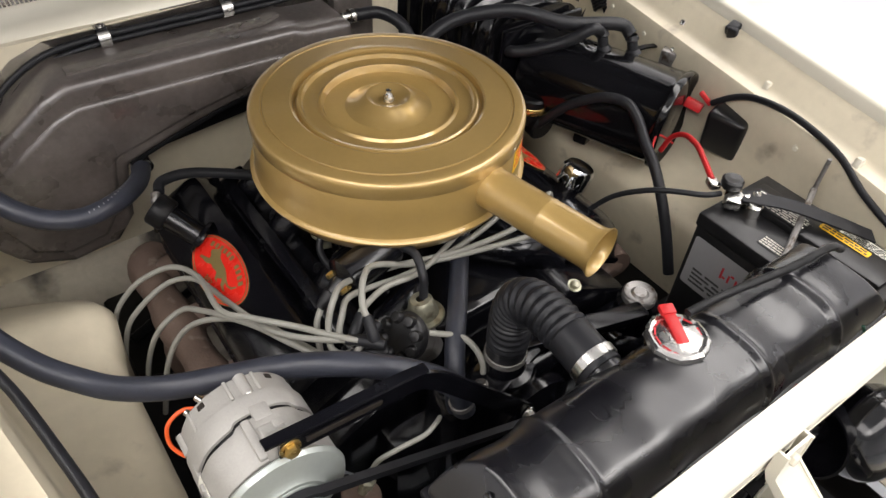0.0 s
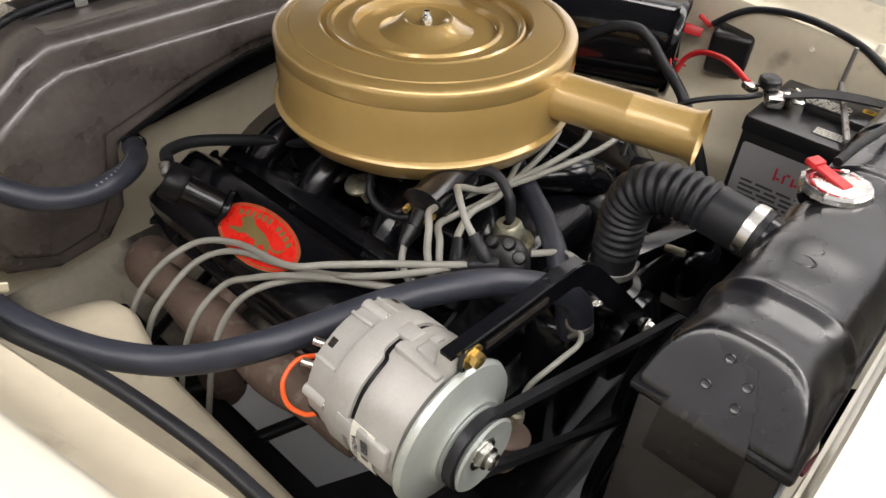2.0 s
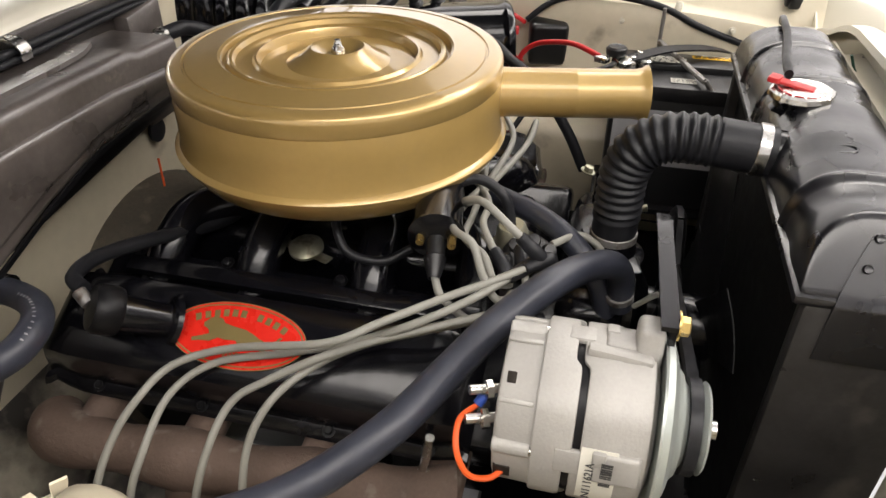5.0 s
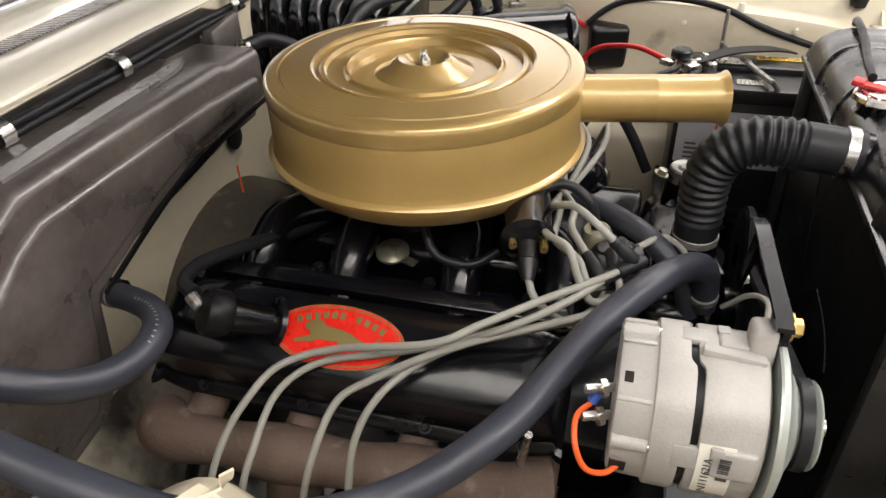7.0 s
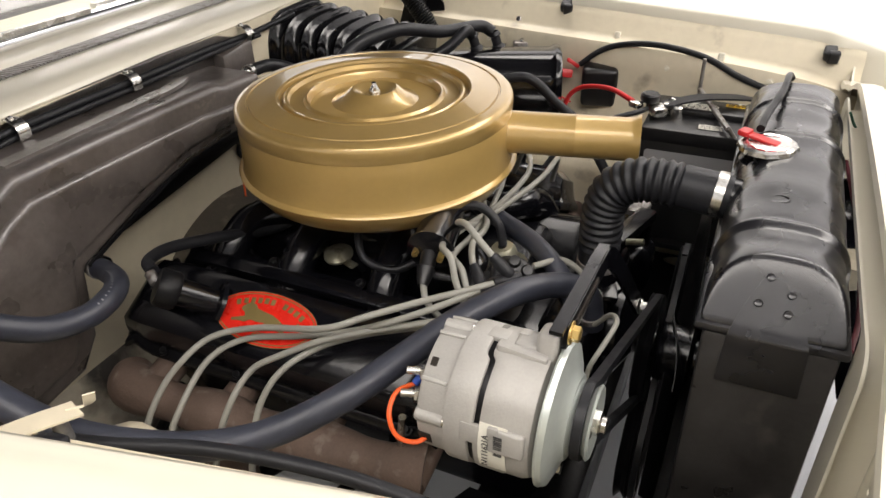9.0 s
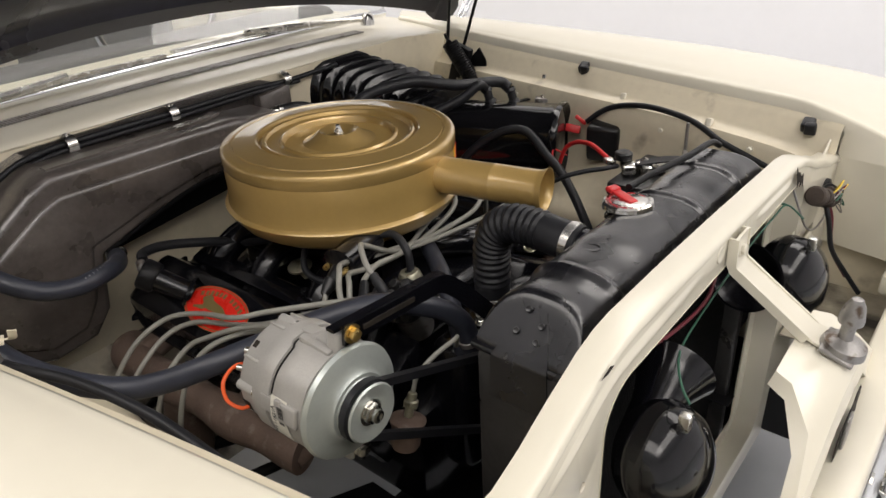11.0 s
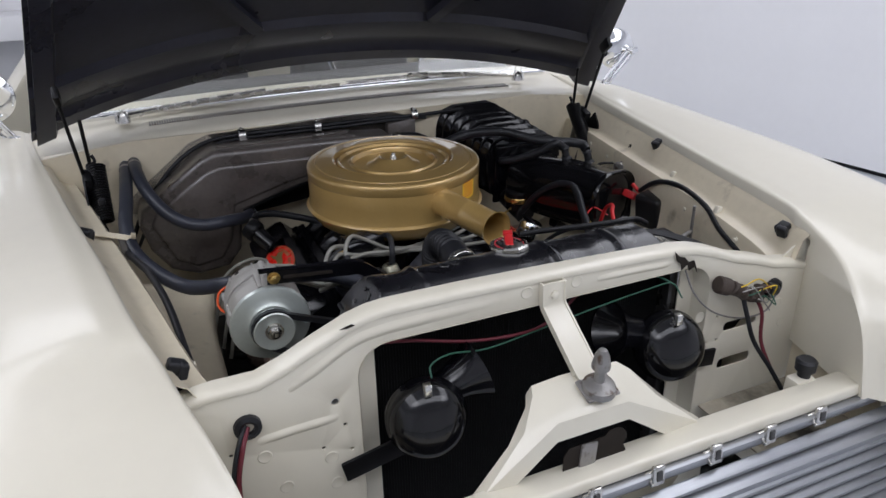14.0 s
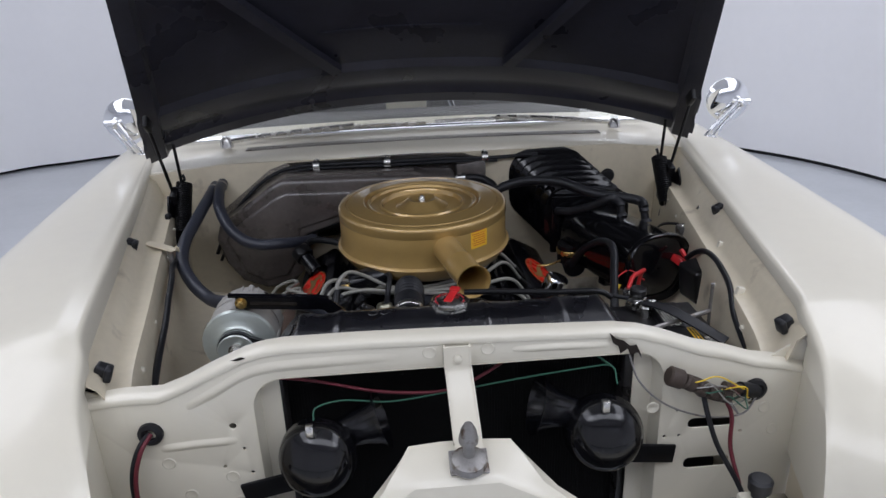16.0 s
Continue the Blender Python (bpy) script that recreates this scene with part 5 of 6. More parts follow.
for p0, p1, mat in (((-0.0500, -0.4795, 0.8685), (-0.0505, -0.4915, 0.8675), STEEL), ((-0.045, -0.352, 0.733), (-0.045, -0.352, 0.743), GREASE)):
    part("clamp", join(rod(p0, p1, 0.0282, 40, 0.0006), box((0.010, 0.010, 0.007), (p0[0] + 0.02, (p0[1] + p1[1]) / 2, p0[2] - 0.022 if mat is STEEL else p0[2]), bevel=0.002)), mat, uh, "worm-drive hose clamp")
pts = [(-0.576, 0.395, 0.866), (-0.580, 0.31, 0.855), (-0.585, 0.20, 0.84), (-0.592, 0.08, 0.818), (-0.582, 0.0, 0.792), (-0.545, -0.066, 0.766), (-0.503, -0.112, 0.750), (-0.470, -0.152, 0.757), (-0.425, -0.195, 0.775), (-0.368, -0.225, 0.785), (-0.307, -0.258, 0.797), (-0.245, -0.303, 0.807), (-0.18, -0.341, 0.785), (-0.135, -0.362, 0.745), (-0.12, -0.368, 0.69)]
hh = thing("heater_hose", pts[0], "thick blue-black heater hose across the engine", "hose", "heater hoses")
part("hose", tube(pts, 0.0150, 20, 10), HOSE, hh)
for k, d in ((0, 1), (-1, -2)):
    a, b = Vector(pts[k]), Vector(pts[d])
    part("clamp", rod(a.lerp(b, 0.25), a.lerp(b, 0.25) + (b - a).normalized() * 0.009, 0.0163, 20, 0.0005), GREASE, hh, "dull steel hose clamp")
pts = [(-0.556, 0.395, 0.872), (-0.553, 0.33, 0.866), (-0.540, 0.255, 0.842), (-0.510, 0.205, 0.803), (-0.470, 0.180, 0.774), (-0.425, 0.166, 0.764), (-0.384, 0.172, 0.762), (-0.345, 0.205, 0.750), (-0.315, 0.255, 0.733), (-0.297, 0.312, 0.722)]
hh = thing("heater_hose", pts[0], "drooping blue-black heater hose to the heater box", "hose", "heater hoses")
part("hose", tube(pts, 0.0150, 20, 10), HOSE, hh)
for k, d in ((0, 1), (-1, -2)):
    a, b = Vector(pts[k]), Vector(pts[d])
    part("clamp", rod(a.lerp(b, 0.25), a.lerp(b, 0.25) + (b - a).normalized() * 0.009, 0.0163, 20, 0.0005), GREASE, hh, "dull steel hose clamp")
fine = smooth_line(pts, 12)
for k in range(64, 92, 2):
    c0, d0 = fine[k], (fine[k + 1] - fine[k - 1]).normalized()
    side = Vector((-0.55, -0.45, 0.7))
    side = (side - d0 * side.dot(d0)).normalized()
    bm = box((0.0016, 0.0030, 0.0003), bevel=0)
    bm.transform(frame_of(c0 + side * 0.01505, d0, side))
    part("print_mark", bm, GREY_LABEL, hh)
tagged(part("bypass_hose", tube([(0.06, -0.12, 0.735), (0.02, -0.165, 0.745), (-0.02, -0.215, 0.752), (-0.06, -0.265, 0.757), (-0.095, -0.308, 0.748), (-0.118, -0.342, 0.715), (-0.122, -0.355, 0.67)], 0.0135, 18, 8), HOSE), "blue-black rubber hose below the air cleaner", "hose")
tagged(part("breather_hose", tube([(-0.308, 0.178, 0.752), (-0.295, 0.198, 0.755), (-0.25, 0.205, 0.748), (-0.18, 0.185, 0.730), (-0.10, 0.150, 0.708), (-0.05, 0.11, 0.72)], 0.0085, 16, 8), RUBBER), "black breather hose from oil cap to carburettor", "hose")
tagged(part("vacuum_hose", tube([(-0.10, -0.03, 0.785), (-0.135, -0.035, 0.76), (-0.155, -0.055, 0.735), (-0.150, -0.095, 0.725), (-0.13, -0.125, 0.735)], 0.0055, 12, 8), RUBBER), "thin black vacuum hose", "hose")
tagged(part("vacuum_hose", tube([(-0.095, -0.235, 0.765), (-0.090, -0.225, 0.795), (-0.085, -0.195, 0.812), (-0.095, -0.16, 0.805), (-0.10, -0.12, 0.795)], 0.0062, 12, 8), RUBBER), "thin black vacuum hose", "hose")

# ---- ignition ----
dist = thing("distributor", (-0.15, -0.25, 0.70), "black distributor cap with rubber boots", "distributor")
dx, dy = -0.138, -0.262
part("body", rod((dx + 0.05, dy + 0.03, 0.66), (dx, dy, 0.740), 0.028, 24), GREASE, dist)
part("cap", lathe([(0.033, 0), (0.033, 0.010), (0.029, 0.016), (0.022, 0.019), (0, 0.020)], (dx, dy, 0.742), (-0.8, -0.15, 0.55), 32), PLASTIC, dist)
ax = Vector((-0.8, -0.15, 0.55)).normalized()
e1 = ax.orthogonal().normalized()
for k in range(8):
    q = math.pi * k / 4
    p = Vector((dx, dy, 0.742)) + ax * 0.012 + 0.024 * (math.cos(q) * e1 + math.sin(q) * ax.cross(e1))
    part("tower", lathe([(0.0085, 0), (0.0080, 0.010), (0.0065, 0.013), (0, 0.014)], p, ax + 0.3 * (math.cos(q) * e1 + math.sin(q) * ax.cross(e1)), 16), PLASTIC, dist)
va = thing("vacuum_advance", (-0.095, -0.236, 0.72), "dull metal vacuum advance canister", "canister")
part("can", lathe([(0.006, 0.030), (0.014, 0.030), (0.017, 0.026), (0.022, 0.004), (0.029, 0.002), (0.030, -0.001), (0.026, -0.006), (0.014, -0.012), (0, -0.012)], (-0.098, -0.240, 0.738), (-0.1, 0.15, 1), 32), DULL, va)
part("link_arm", box((0.03, 0.04, 0.004), (-0.118, -0.250, 0.732), (10, 0, 30), 0.001), GREASE, va)
coil = thing("ignition_coil", (-0.165, -0.165, 0.74), "black ignition coil with two brass terminals", "coil")
ca, cb = Vector((-0.095, -0.152, 0.797)), Vector((-0.172, -0.166, 0.788))
part("can", lathe([(0, 0), (0.026, 0), (0.027, 0.003), (0.027, (cb - ca).length), (0.031, (cb - ca).length + 0.001), (0.031, (cb - ca).length + 0.004), (0.026, (cb - ca).length + 0.006), (0.012, (cb - ca).length + 0.012), (0, (cb - ca).length + 0.012)], ca, cb - ca, 32), BLACK, coil)
cd = (cb - ca).normalized()
for o in (Vector((0, -0.017, 0.004)), Vector((0, 0.017, 0.004))):
    part("terminal", rod(cb + cd * 0.006 + o, cb + cd * 0.022 + o, 0.0045, 6), BRASS, coil)
part("tower", lathe([(0.011, 0), (0.010, 0.02), (0.012, 0.022), (0.009, 0.036), (0.006, 0.046)], cb + cd * 0.008, cd + Vector((0, 0, -0.45)), 18), PLASTIC, coil)
tag = ("grey silicone spark plug wire", "ignition wire", "spark plug wires")
WIRES = [
    [(-0.452, 0.128, 0.52), (-0.432, 0.123, 0.595), (-0.404, 0.112, 0.642), (-0.374, 0.094, 0.676), (-0.338, 0.070, 0.697), (-0.318, 0.012, 0.715), (-0.325, -0.096, 0.752), (-0.300, -0.143, 0.766), (-0.262, -0.195, 0.776), (-0.230, -0.245, 0.786), (-0.205, -0.275, 0.790)],
    [(-0.450, 0.095, 0.50), (-0.428, 0.090, 0.585), (-0.401, 0.082, 0.630), (-0.352, 0.072, 0.668), (-0.318, 0.034, 0.690), (-0.302, -0.043, 0.707), (-0.292, -0.109, 0.727), (-0.285, -0.169, 0.756), (-0.255, -0.222, 0.775), (-0.215, -0.26, 0.785)],
    [(-0.437, 0.030, 0.50), (-0.416, 0.024, 0.585), (-0.391, 0.012, 0.645), (-0.356, -0.002, 0.680), (-0.338, -0.037, 0.702), (-0.318, -0.089, 0.727), (-0.292, -0.140, 0.738), (-0.272, -0.199, 0.752), (-0.245, -0.255, 0.762), (-0.205, -0.28, 0.772)],
    [(-0.428, -0.022, 0.50), (-0.403, -0.024, 0.600), (-0.377, -0.028, 0.655), (-0.349, -0.047, 0.692), (-0.312, -0.080, 0.710), (-0.277, -0.121, 0.715), (-0.262, -0.179, 0.732), (-0.240, -0.240, 0.748), (-0.20, -0.262, 0.765)],
    [(0.235, -0.205, 0.700), (0.19, -0.225, 0.765), (0.10, -0.225, 0.772), (0.0, -0.200, 0.768), (-0.074, -0.184, 0.775), (-0.14, -0.190, 0.815), (-0.173, -0.215, 0.836), (-0.194, -0.245, 0.826), (-0.197, -0.266, 0.808)],
    [(0.235, -0.135, 0.705), (0.185, -0.170, 0.775), (0.10, -0.205, 0.780), (0.0, -0.195, 0.772), (-0.08, -0.180, 0.778), (-0.137, -0.177, 0.787), (-0.190, -0.190, 0.808), (-0.218, -0.214, 0.814), (-0.234, -0.228, 0.790), (-0.238, -0.245, 0.765), (-0.215, -0.268, 0.762)],
    [(0.235, -0.02, 0.705), (0.185, -0.075, 0.775), (0.11, -0.16, 0.780), (0.0, -0.185, 0.770), (-0.09, -0.190, 0.770), (-0.150, -0.192, 0.780), (-0.192, -0.205, 0.797), (-0.212, -0.225, 0.797), (-0.224, -0.240, 0.775), (-0.205, -0.262, 0.765)],
    [(0.235, 0.05, 0.705), (0.18, -0.01, 0.772), (0.12, -0.12, 0.778), (0.01, -0.165, 0.770), (-0.08, -0.205, 0.782), (-0.14, -0.210, 0.790), (-0.185, -0.228, 0.792), (-0.197, -0.238, 0.786)],
    [(-0.206, -0.184, 0.768), (-0.222, -0.197, 0.750), (-0.243, -0.217, 0.738), (-0.250, -0.245, 0.745), (-0.228, -0.270, 0.770), (-0.198, -0.262, 0.783)],
]
tip = cb + cd * 0.008 + (cd + Vector((0, 0, -0.45))).normalized() * 0.040
WIRES[8][:2] = [tuple(tip), tuple(tip + Vector((-0.016, -0.012, -0.016)))]
for w in WIRES:
    e0, e9 = Vector(w[-2]), Vector(w[-1])
    way = (e9 - e0).normalized()
    part("boot", lathe([(0.0046, -0.012), (0.0062, -0.011), (0.0070, -0.006), (0.0064, -0.004), (0.0074, 0.002), (0.0078, 0.018), (0.006, 0.022), (0, 0.023)], e9, way, 16), RUBBER, dist, "ribbed black rubber boot")
    wire_thing("spark_plug_wire", w, 0.0042, WIRE, tag[0], tag[1], tag[2], 10, 8)
wire_thing("oil_sender_wire", [(-0.12, -0.285, 0.76), (-0.085, -0.315, 0.755), (-0.075, -0.345, 0.725), (-0.095, -0.36, 0.69)], 0.0042, WIRE, "grey wire beside the corrugated hose", "wire")

# ---- heater box on the firewall ----
hb = thing("heater_box", (-0.24, 0.40, 0.58), "mottled brown-black fibre heater box on the firewall", "heater box")
outline = [(-0.572, 0.735), (-0.555, 0.665), (-0.515, 0.605), (-0.45, 0.578), (-0.37, 0.588), (-0.335, 0.63), (-0.318, 0.735), (-0.20, 0.772), (-0.09, 0.795), (0.112, 0.80), (0.112, 0.880), (0.02, 0.885), (0.0, 0.893), (-0.372, 0.900), (-0.41, 0.882), (-0.56, 0.775)]
part("casing", plate(outline, [], 0.112, Matrix.Translation((0, 0.404, 0)) @ pose(0, 0, 0, 90), 0.030, 4), DUCT, hb, "", 40)
rim = [(-0.585, 0.735), (-0.52, 0.59), (-0.36, 0.575), (-0.32, 0.70), (-0.20, 0.757), (0.118, 0.785), (0.20, 0.785), (0.20, 0.905), (0.14, 0.925), (0.0, 0.928), (-0.37, 0.922), (-0.42, 0.905), (-0.575, 0.785)]
part("raised_face", plate([(-0.545, 0.735), (-0.50, 0.63), (-0.45, 0.604), (-0.385, 0.615), (-0.355, 0.66), (-0.335, 0.755), (-0.205, 0.792), (-0.09, 0.815), (0.085, 0.820), (0.085, 0.845), (-0.05, 0.858), (-0.365, 0.866), (-0.40, 0.852), (-0.53, 0.765)], [], 0.119, Matrix.Translation((0, 0.404, 0)) @ pose(0, 0, 0, 90), 0.010, 3), DUCT, hb, "", 40)
part("shoulder_rib", ribbon([(-0.36, 0.330, 0.9005), (-0.20, 0.335, 0.899), (-0.06, 0.337, 0.898), (-0.01, 0.352, 0.898)], 0.022, 0.006, (0, 0, 1), 4), DUCT, hb)
part("gasket", plate(rim, [], 0.008, Matrix.Translation((0, 0.408, 0)) @ pose(0, 0, 0, 90), 0.002), DUCT, hb)
part("side_cover", plate([(0.118, 0.72), (0.205, 0.72), (0.205, 0.905), (0.118, 0.895)], [], 0.03, Matrix.Translation((0, 0.404, 0)) @ pose(0, 0, 0, 90), 0.008), DUCT, hb)
part("seam_strip", ribbon([(-0.317, 0.2895, 0.738), (-0.20, 0.2895, 0.775), (-0.09, 0.2895, 0.798), (0.105, 0.2895, 0.803)], 0.006, 0.004, (0, -1, 0), 3), SATIN, hb)
part("lower_duct", box((0.46, 0.05, 0.06), (-0.07, 0.375, 0.755), (0, -6, 0), 0.01), SATIN, hb)
part("outlet", rod((-0.297, 0.32, 0.728), (-0.297, 0.285, 0.727), 0.0135, 18), STEEL, hb)
wh = thing("wiring_harness", (-0.08, 0.388, 0.92), "black cable run along the cowl held by metal clips", "cable")
part("cable", tube([(-0.60, 0.385, 0.66), (-0.55, 0.37, 0.76), (-0.47, 0.378, 0.85), (-0.40, 0.386, 0.895), (-0.33, 0.388, 0.911), (-0.20, 0.388, 0.913), (-0.05, 0.388, 0.911), (0.10, 0.388, 0.911), (0.22, 0.388, 0.907), (0.36, 0.39, 0.910)], 0.0055, 10, 8), RUBBER, wh)
part("cable", tube([(-0.59, 0.378, 0.64), (-0.53, 0.362, 0.75), (-0.45, 0.372, 0.845), (-0.39, 0.382, 0.886), (-0.32, 0.384, 0.902), (-0.20, 0.384, 0.904), (-0.05, 0.384, 0.902), (0.12, 0.384, 0.903), (0.24, 0.386, 0.899)], 0.0045, 10, 8), RUBBER, wh)
for x in (-0.283, -0.080, 0.203):
    part("clip", join(ribbon([(x, 0.402, 0.925), (x, 0.385, 0.923), (x, 0.376, 0.913), (x, 0.377, 0.900)], 0.018, 0.002, (0, -0.5, 1), 5), bolt((x, 0.395, 0.925), (0, -0.2, 1), 0.004, 0.003)), STEEL, wh, "galvanised cable clip")

yc = thing("wire_connector", (0.056, 0.38, 0.585), "yellow crimp connector hanging by the firewall", "connector")
part("crimp", rod((0.045, 0.378, 0.582), (0.068, 0.376, 0.590), 0.006, 10), YELLOW, yc)
part("tag", box((0.02, 0.004, 0.014), (0.10, 0.36, 0.56), (10, 20, 10), 0.001), YELLOW, yc)
wire_thing("orange_wire", [(0.106, 0.372, 0.672), (0.092, 0.362, 0.635), (0.076, 0.351, 0.594), (0.07, 0.36, 0.58)], 0.0018, ORANGE, "thin orange wire hanging by the firewall", "wire")
for x, z in ((-0.255, 0.715), (0.15, 0.70)):
    part("firewall_grommet", lathe([(0.020, 0), (0.020, 0.006), (0.012, 0.010), (0, 0.010)], (x, 0.398, z), (0, -1, 0), 20), RUBBER, car, "black rubber firewall grommet")
pc = part("heater_fitting", join(rod((0.112, 0.335, 0.868), (0.150, 0.332, 0.866), 0.009, 14), lathe([(0.013, 0), (0.0135, 0.008), (0.013, 0.009)], (0.128, 0.334, 0.867), (1, 0, 0), 18)), STEEL, hb, "bright hose fitting")
tagged(part("heater_hose", tube([(0.14, 0.333, 0.867), (0.19, 0.325, 0.862), (0.22, 0.29, 0.84), (0.215, 0.24, 0.79), (0.19, 0.20, 0.74)], 0.0115, 16, 8), RUBBER), "black hose from the heater box behind the air cleaner", "hose", "heater hoses")

# ---- brake booster with ribbed bellows ----
bb = thing("brake_booster", (0.41, 0.30, 0.66), "black ribbed bellows brake booster on the firewall", "brake booster")
rows = []
for k in range(7 * 8 + 1):
    t = k / 56
    g = 1 + 0.055 * math.cos(2 * math.pi * k / 8) + 0.020 * math.cos(4 * math.pi * k / 8)
    y = 0.40 - 0.22 * t
    zc, xc = 0.818 - 0.040 * t, 0.392 + 0.062 * t
    rows.append([(xc + 0.108 * g * math.copysign(abs(math.cos(a)) ** 0.55, math.cos(a)), y, zc + 0.096 * g * (1 - 0.12 * t) * math.copysign(abs(math.sin(a)) ** 0.62, math.sin(a))) for a in np.linspace(0, 2 * math.pi, 65)])
front = rows[-1]
rows.append([(0.454 + (x - 0.454) * 0.6, y - 0.01, 0.78 + (z - 0.78) * 0.6) for x, y, z in front])
rows.append([(0.454 + (x - 0.454) * 0.05, y - 0.012, 0.78 + (z - 0.78) * 0.05) for x, y, z in front])
part("bellows", loft(rows), GLOSS, bb, "", 70)
part("end_plate", box((0.20, 0.012, 0.17), (0.454, 0.170, 0.77), (6, 0, 0), 0.005), BLACK, bb)
part("gasket", plate([(-0.06, -0.01), (0.10, -0.01), (0.10, 0.012), (0.08, 0.02), (-0.03, 0.018), (-0.06, 0.008)], [], 0.006, Matrix.Translation((0.36, 0.404, 0.905)) @ pose(0, 0, 0, 90)), RUBBER, bb)
part("master_cylinder", join(rod((0.40, 0.18, 0.70), (0.395, 0.06, 0.685), 0.028, 24, 0.004), rod((0.393, 0.10, 0.69), (0.393, 0.10, 0.745), 0.036, 28, 0.004)), SATIN, bb, "black brake master cylinder")
part("reservoir_ring", lathe([(0.037, 0), (0.0385, 0.004), (0.0385, 0.012), (0.037, 0.014)], (0.393, 0.10, 0.715), (0, 0, 1), 28), BRASS, bb)
part("pipe", tube([(0.37, 0.09, 0.70), (0.32, 0.06, 0.70), (0.27, 0.10, 0.69), (0.25, 0.25, 0.66)], 0.003, 8, 6), BRASS, bb)
for x, z in ((0.575, 0.83), (0.58, 0.765)):
    part("firewall_plug", lathe([(0.021, 0), (0.021, 0.008), (0.017, 0.013), (0, 0.014)], (x, 0.403, z), (0, -1, 0), 24), RUBBER, car, "round black rubber firewall plug")
part("firewall_plug", lathe([(0.006, 0), (0.005, 0.002), (0, 0.002)], (0.50, 0.403, 0.905), (0, -1, 0), 12), RUBBER, car)

# ---- vacuum tank: a long black can with a domed top ----
vt = thing("vacuum_tank", (0.49, 0.0, 0.66), "gloss black vacuum tank with hose fittings", "vacuum tank")
m = pose(0.498, 0.028, 0.778, 0, 6, 20)
rows = []
for y, k in ((-0.152, 0.02), (-0.154, 0.45), (-0.150, 0.78), (-0.146, 0.90), (-0.149, 0.96), (-0.155, 1.0), (-0.157, 1.035), (-0.153, 1.06), (-0.145, 1.06), (-0.141, 1.02), (-0.135, 1.0), (0.0, 0.99), (0.13, 0.97), (0.142, 0.92), (0.148, 0.80), (0.150, 0.02)):
    rows.append([m @ Vector((0.088 * k * math.copysign(abs(math.cos(a)) ** 0.75, math.cos(a)), y, -0.026 + 0.082 * k * math.copysign(abs(math.sin(a)) ** 0.75, math.sin(a)))) for a in np.linspace(0, 2 * math.pi, 57)])
part("can", loft(rows), GLOSS, vt, "", 40)
part("cradle", box((0.10, 0.03, 0.05), (0.50, 0.03, 0.675), (0, 6, 20), 0.006), BLACK, vt)
for p in ((0.01, 0.015), (0.05, -0.03)):
    part("fitting", lathe([(0.016, 0), (0.013, 0.006), (0.010, 0.008), (0.010, 0.025), (0.013, 0.028), (0.010, 0.036)], m @ Vector((p[0], p[1], 0.053 if p[0] < 0.03 else 0.048)), (m.to_3x3() @ Vector((-0.1, 0.3, 1))), 18), RUBBER, vt)
f1, f2 = m @ Vector((0.01, 0.025, 0.080)), m @ Vector((0.05, -0.018, 0.080))
tagged(part("brake_vacuum_hose", tube([f2, f2 + Vector((-0.012, 0.026, 0.014)), (0.445, 0.095, 0.878), (0.36, 0.155, 0.897), (0.25, 0.195, 0.884), (0.15, 0.18, 0.84), (0.06, 0.16, 0.78)], 0.0125, 18, 8), RUBBER), "long arched black brake vacuum hose", "hose", "vacuum hoses")
tagged(part("brake_vacuum_hose", tube([f1, f1 + Vector((-0.03, 0.0, 0.018)), (0.445, 0.08, 0.850), (0.40, 0.12, 0.825), (0.37, 0.15, 0.815), (0.38, 0.165, 0.81)], 0.011, 18, 8), RUBBER), "short black vacuum hose to the brake booster", "hose", "vacuum hoses")
tagged(part("arched_hose", tube([(0.385, 0.07, 0.69), (0.405, 0.02, 0.755), (0.428, -0.035, 0.796), (0.441, -0.080, 0.806), (0.441, -0.112, 0.793), (0.431, -0.147, 0.769), (0.420, -0.189, 0.744), (0.411, -0.226, 0.706), (0.402, -0.265, 0.650), (0.395, -0.298, 0.588)], 0.0095, 18, 8), RUBBER), "black hose arched over beside the breather", "hose")

# ---- breather, power steering pump ----
br = part("breather", lathe([(0.027, 0), (0.029, 0.002), (0.0285, 0.030), (0.024, 0.037), (0, 0.039)], (0.294, -0.120, 0.715), (0.35, -0.1, 0.94), 36), CHROME, engine, "chrome oil breather on the valve cover")
part("neck", rod((0.285, -0.118, 0.69), (0.294, -0.12, 0.716), 0.02, 20), BLACK, br)
ps = thing("power_steering_pump", (0.227, -0.353, 0.60), "black power steering pump with a steel cap", "pump")
part("reservoir", join(lathe([(0, 0), (0.030, 0.0), (0.032, 0.01), (0.032, 0.065), (0.026, 0.072)], (0.227, -0.353, 0.607), (0, 0, 1), 28), box((0.10, 0.10, 0.10), (0.225, -0.345, 0.575), bevel=0.03, seg=3)), BLACK, ps)
part("cap", lathe([(0.026, 0), (0.0265, 0.010), (0.024, 0.013), (0.020, 0.011), (0.014, 0.0105), (0.010, 0.014), (0, 0.014)], (0.227, -0.353, 0.678), (0, 0, 1), 32), GREASE, ps)
part("line", tube([(0.20, -0.34, 0.64), (0.14, -0.33, 0.66), (0.11, -0.34, 0.62)], 0.006, 10, 6), RUBBER, ps)
part("stay", box((0.22, 0.03, 0.02), (0.10, -0.36, 0.70), (0, 8, -10), 0.005), BLACK, ps)
part("stud", rod((0.07, -0.36, 0.705), (0.07, -0.395, 0.712), 0.005, 12), DULL, ps)
part("bolt", bolt((0.12, -0.31, 0.73), (0, -0.3, 1), 0.007, 0.008), DULL, ps)

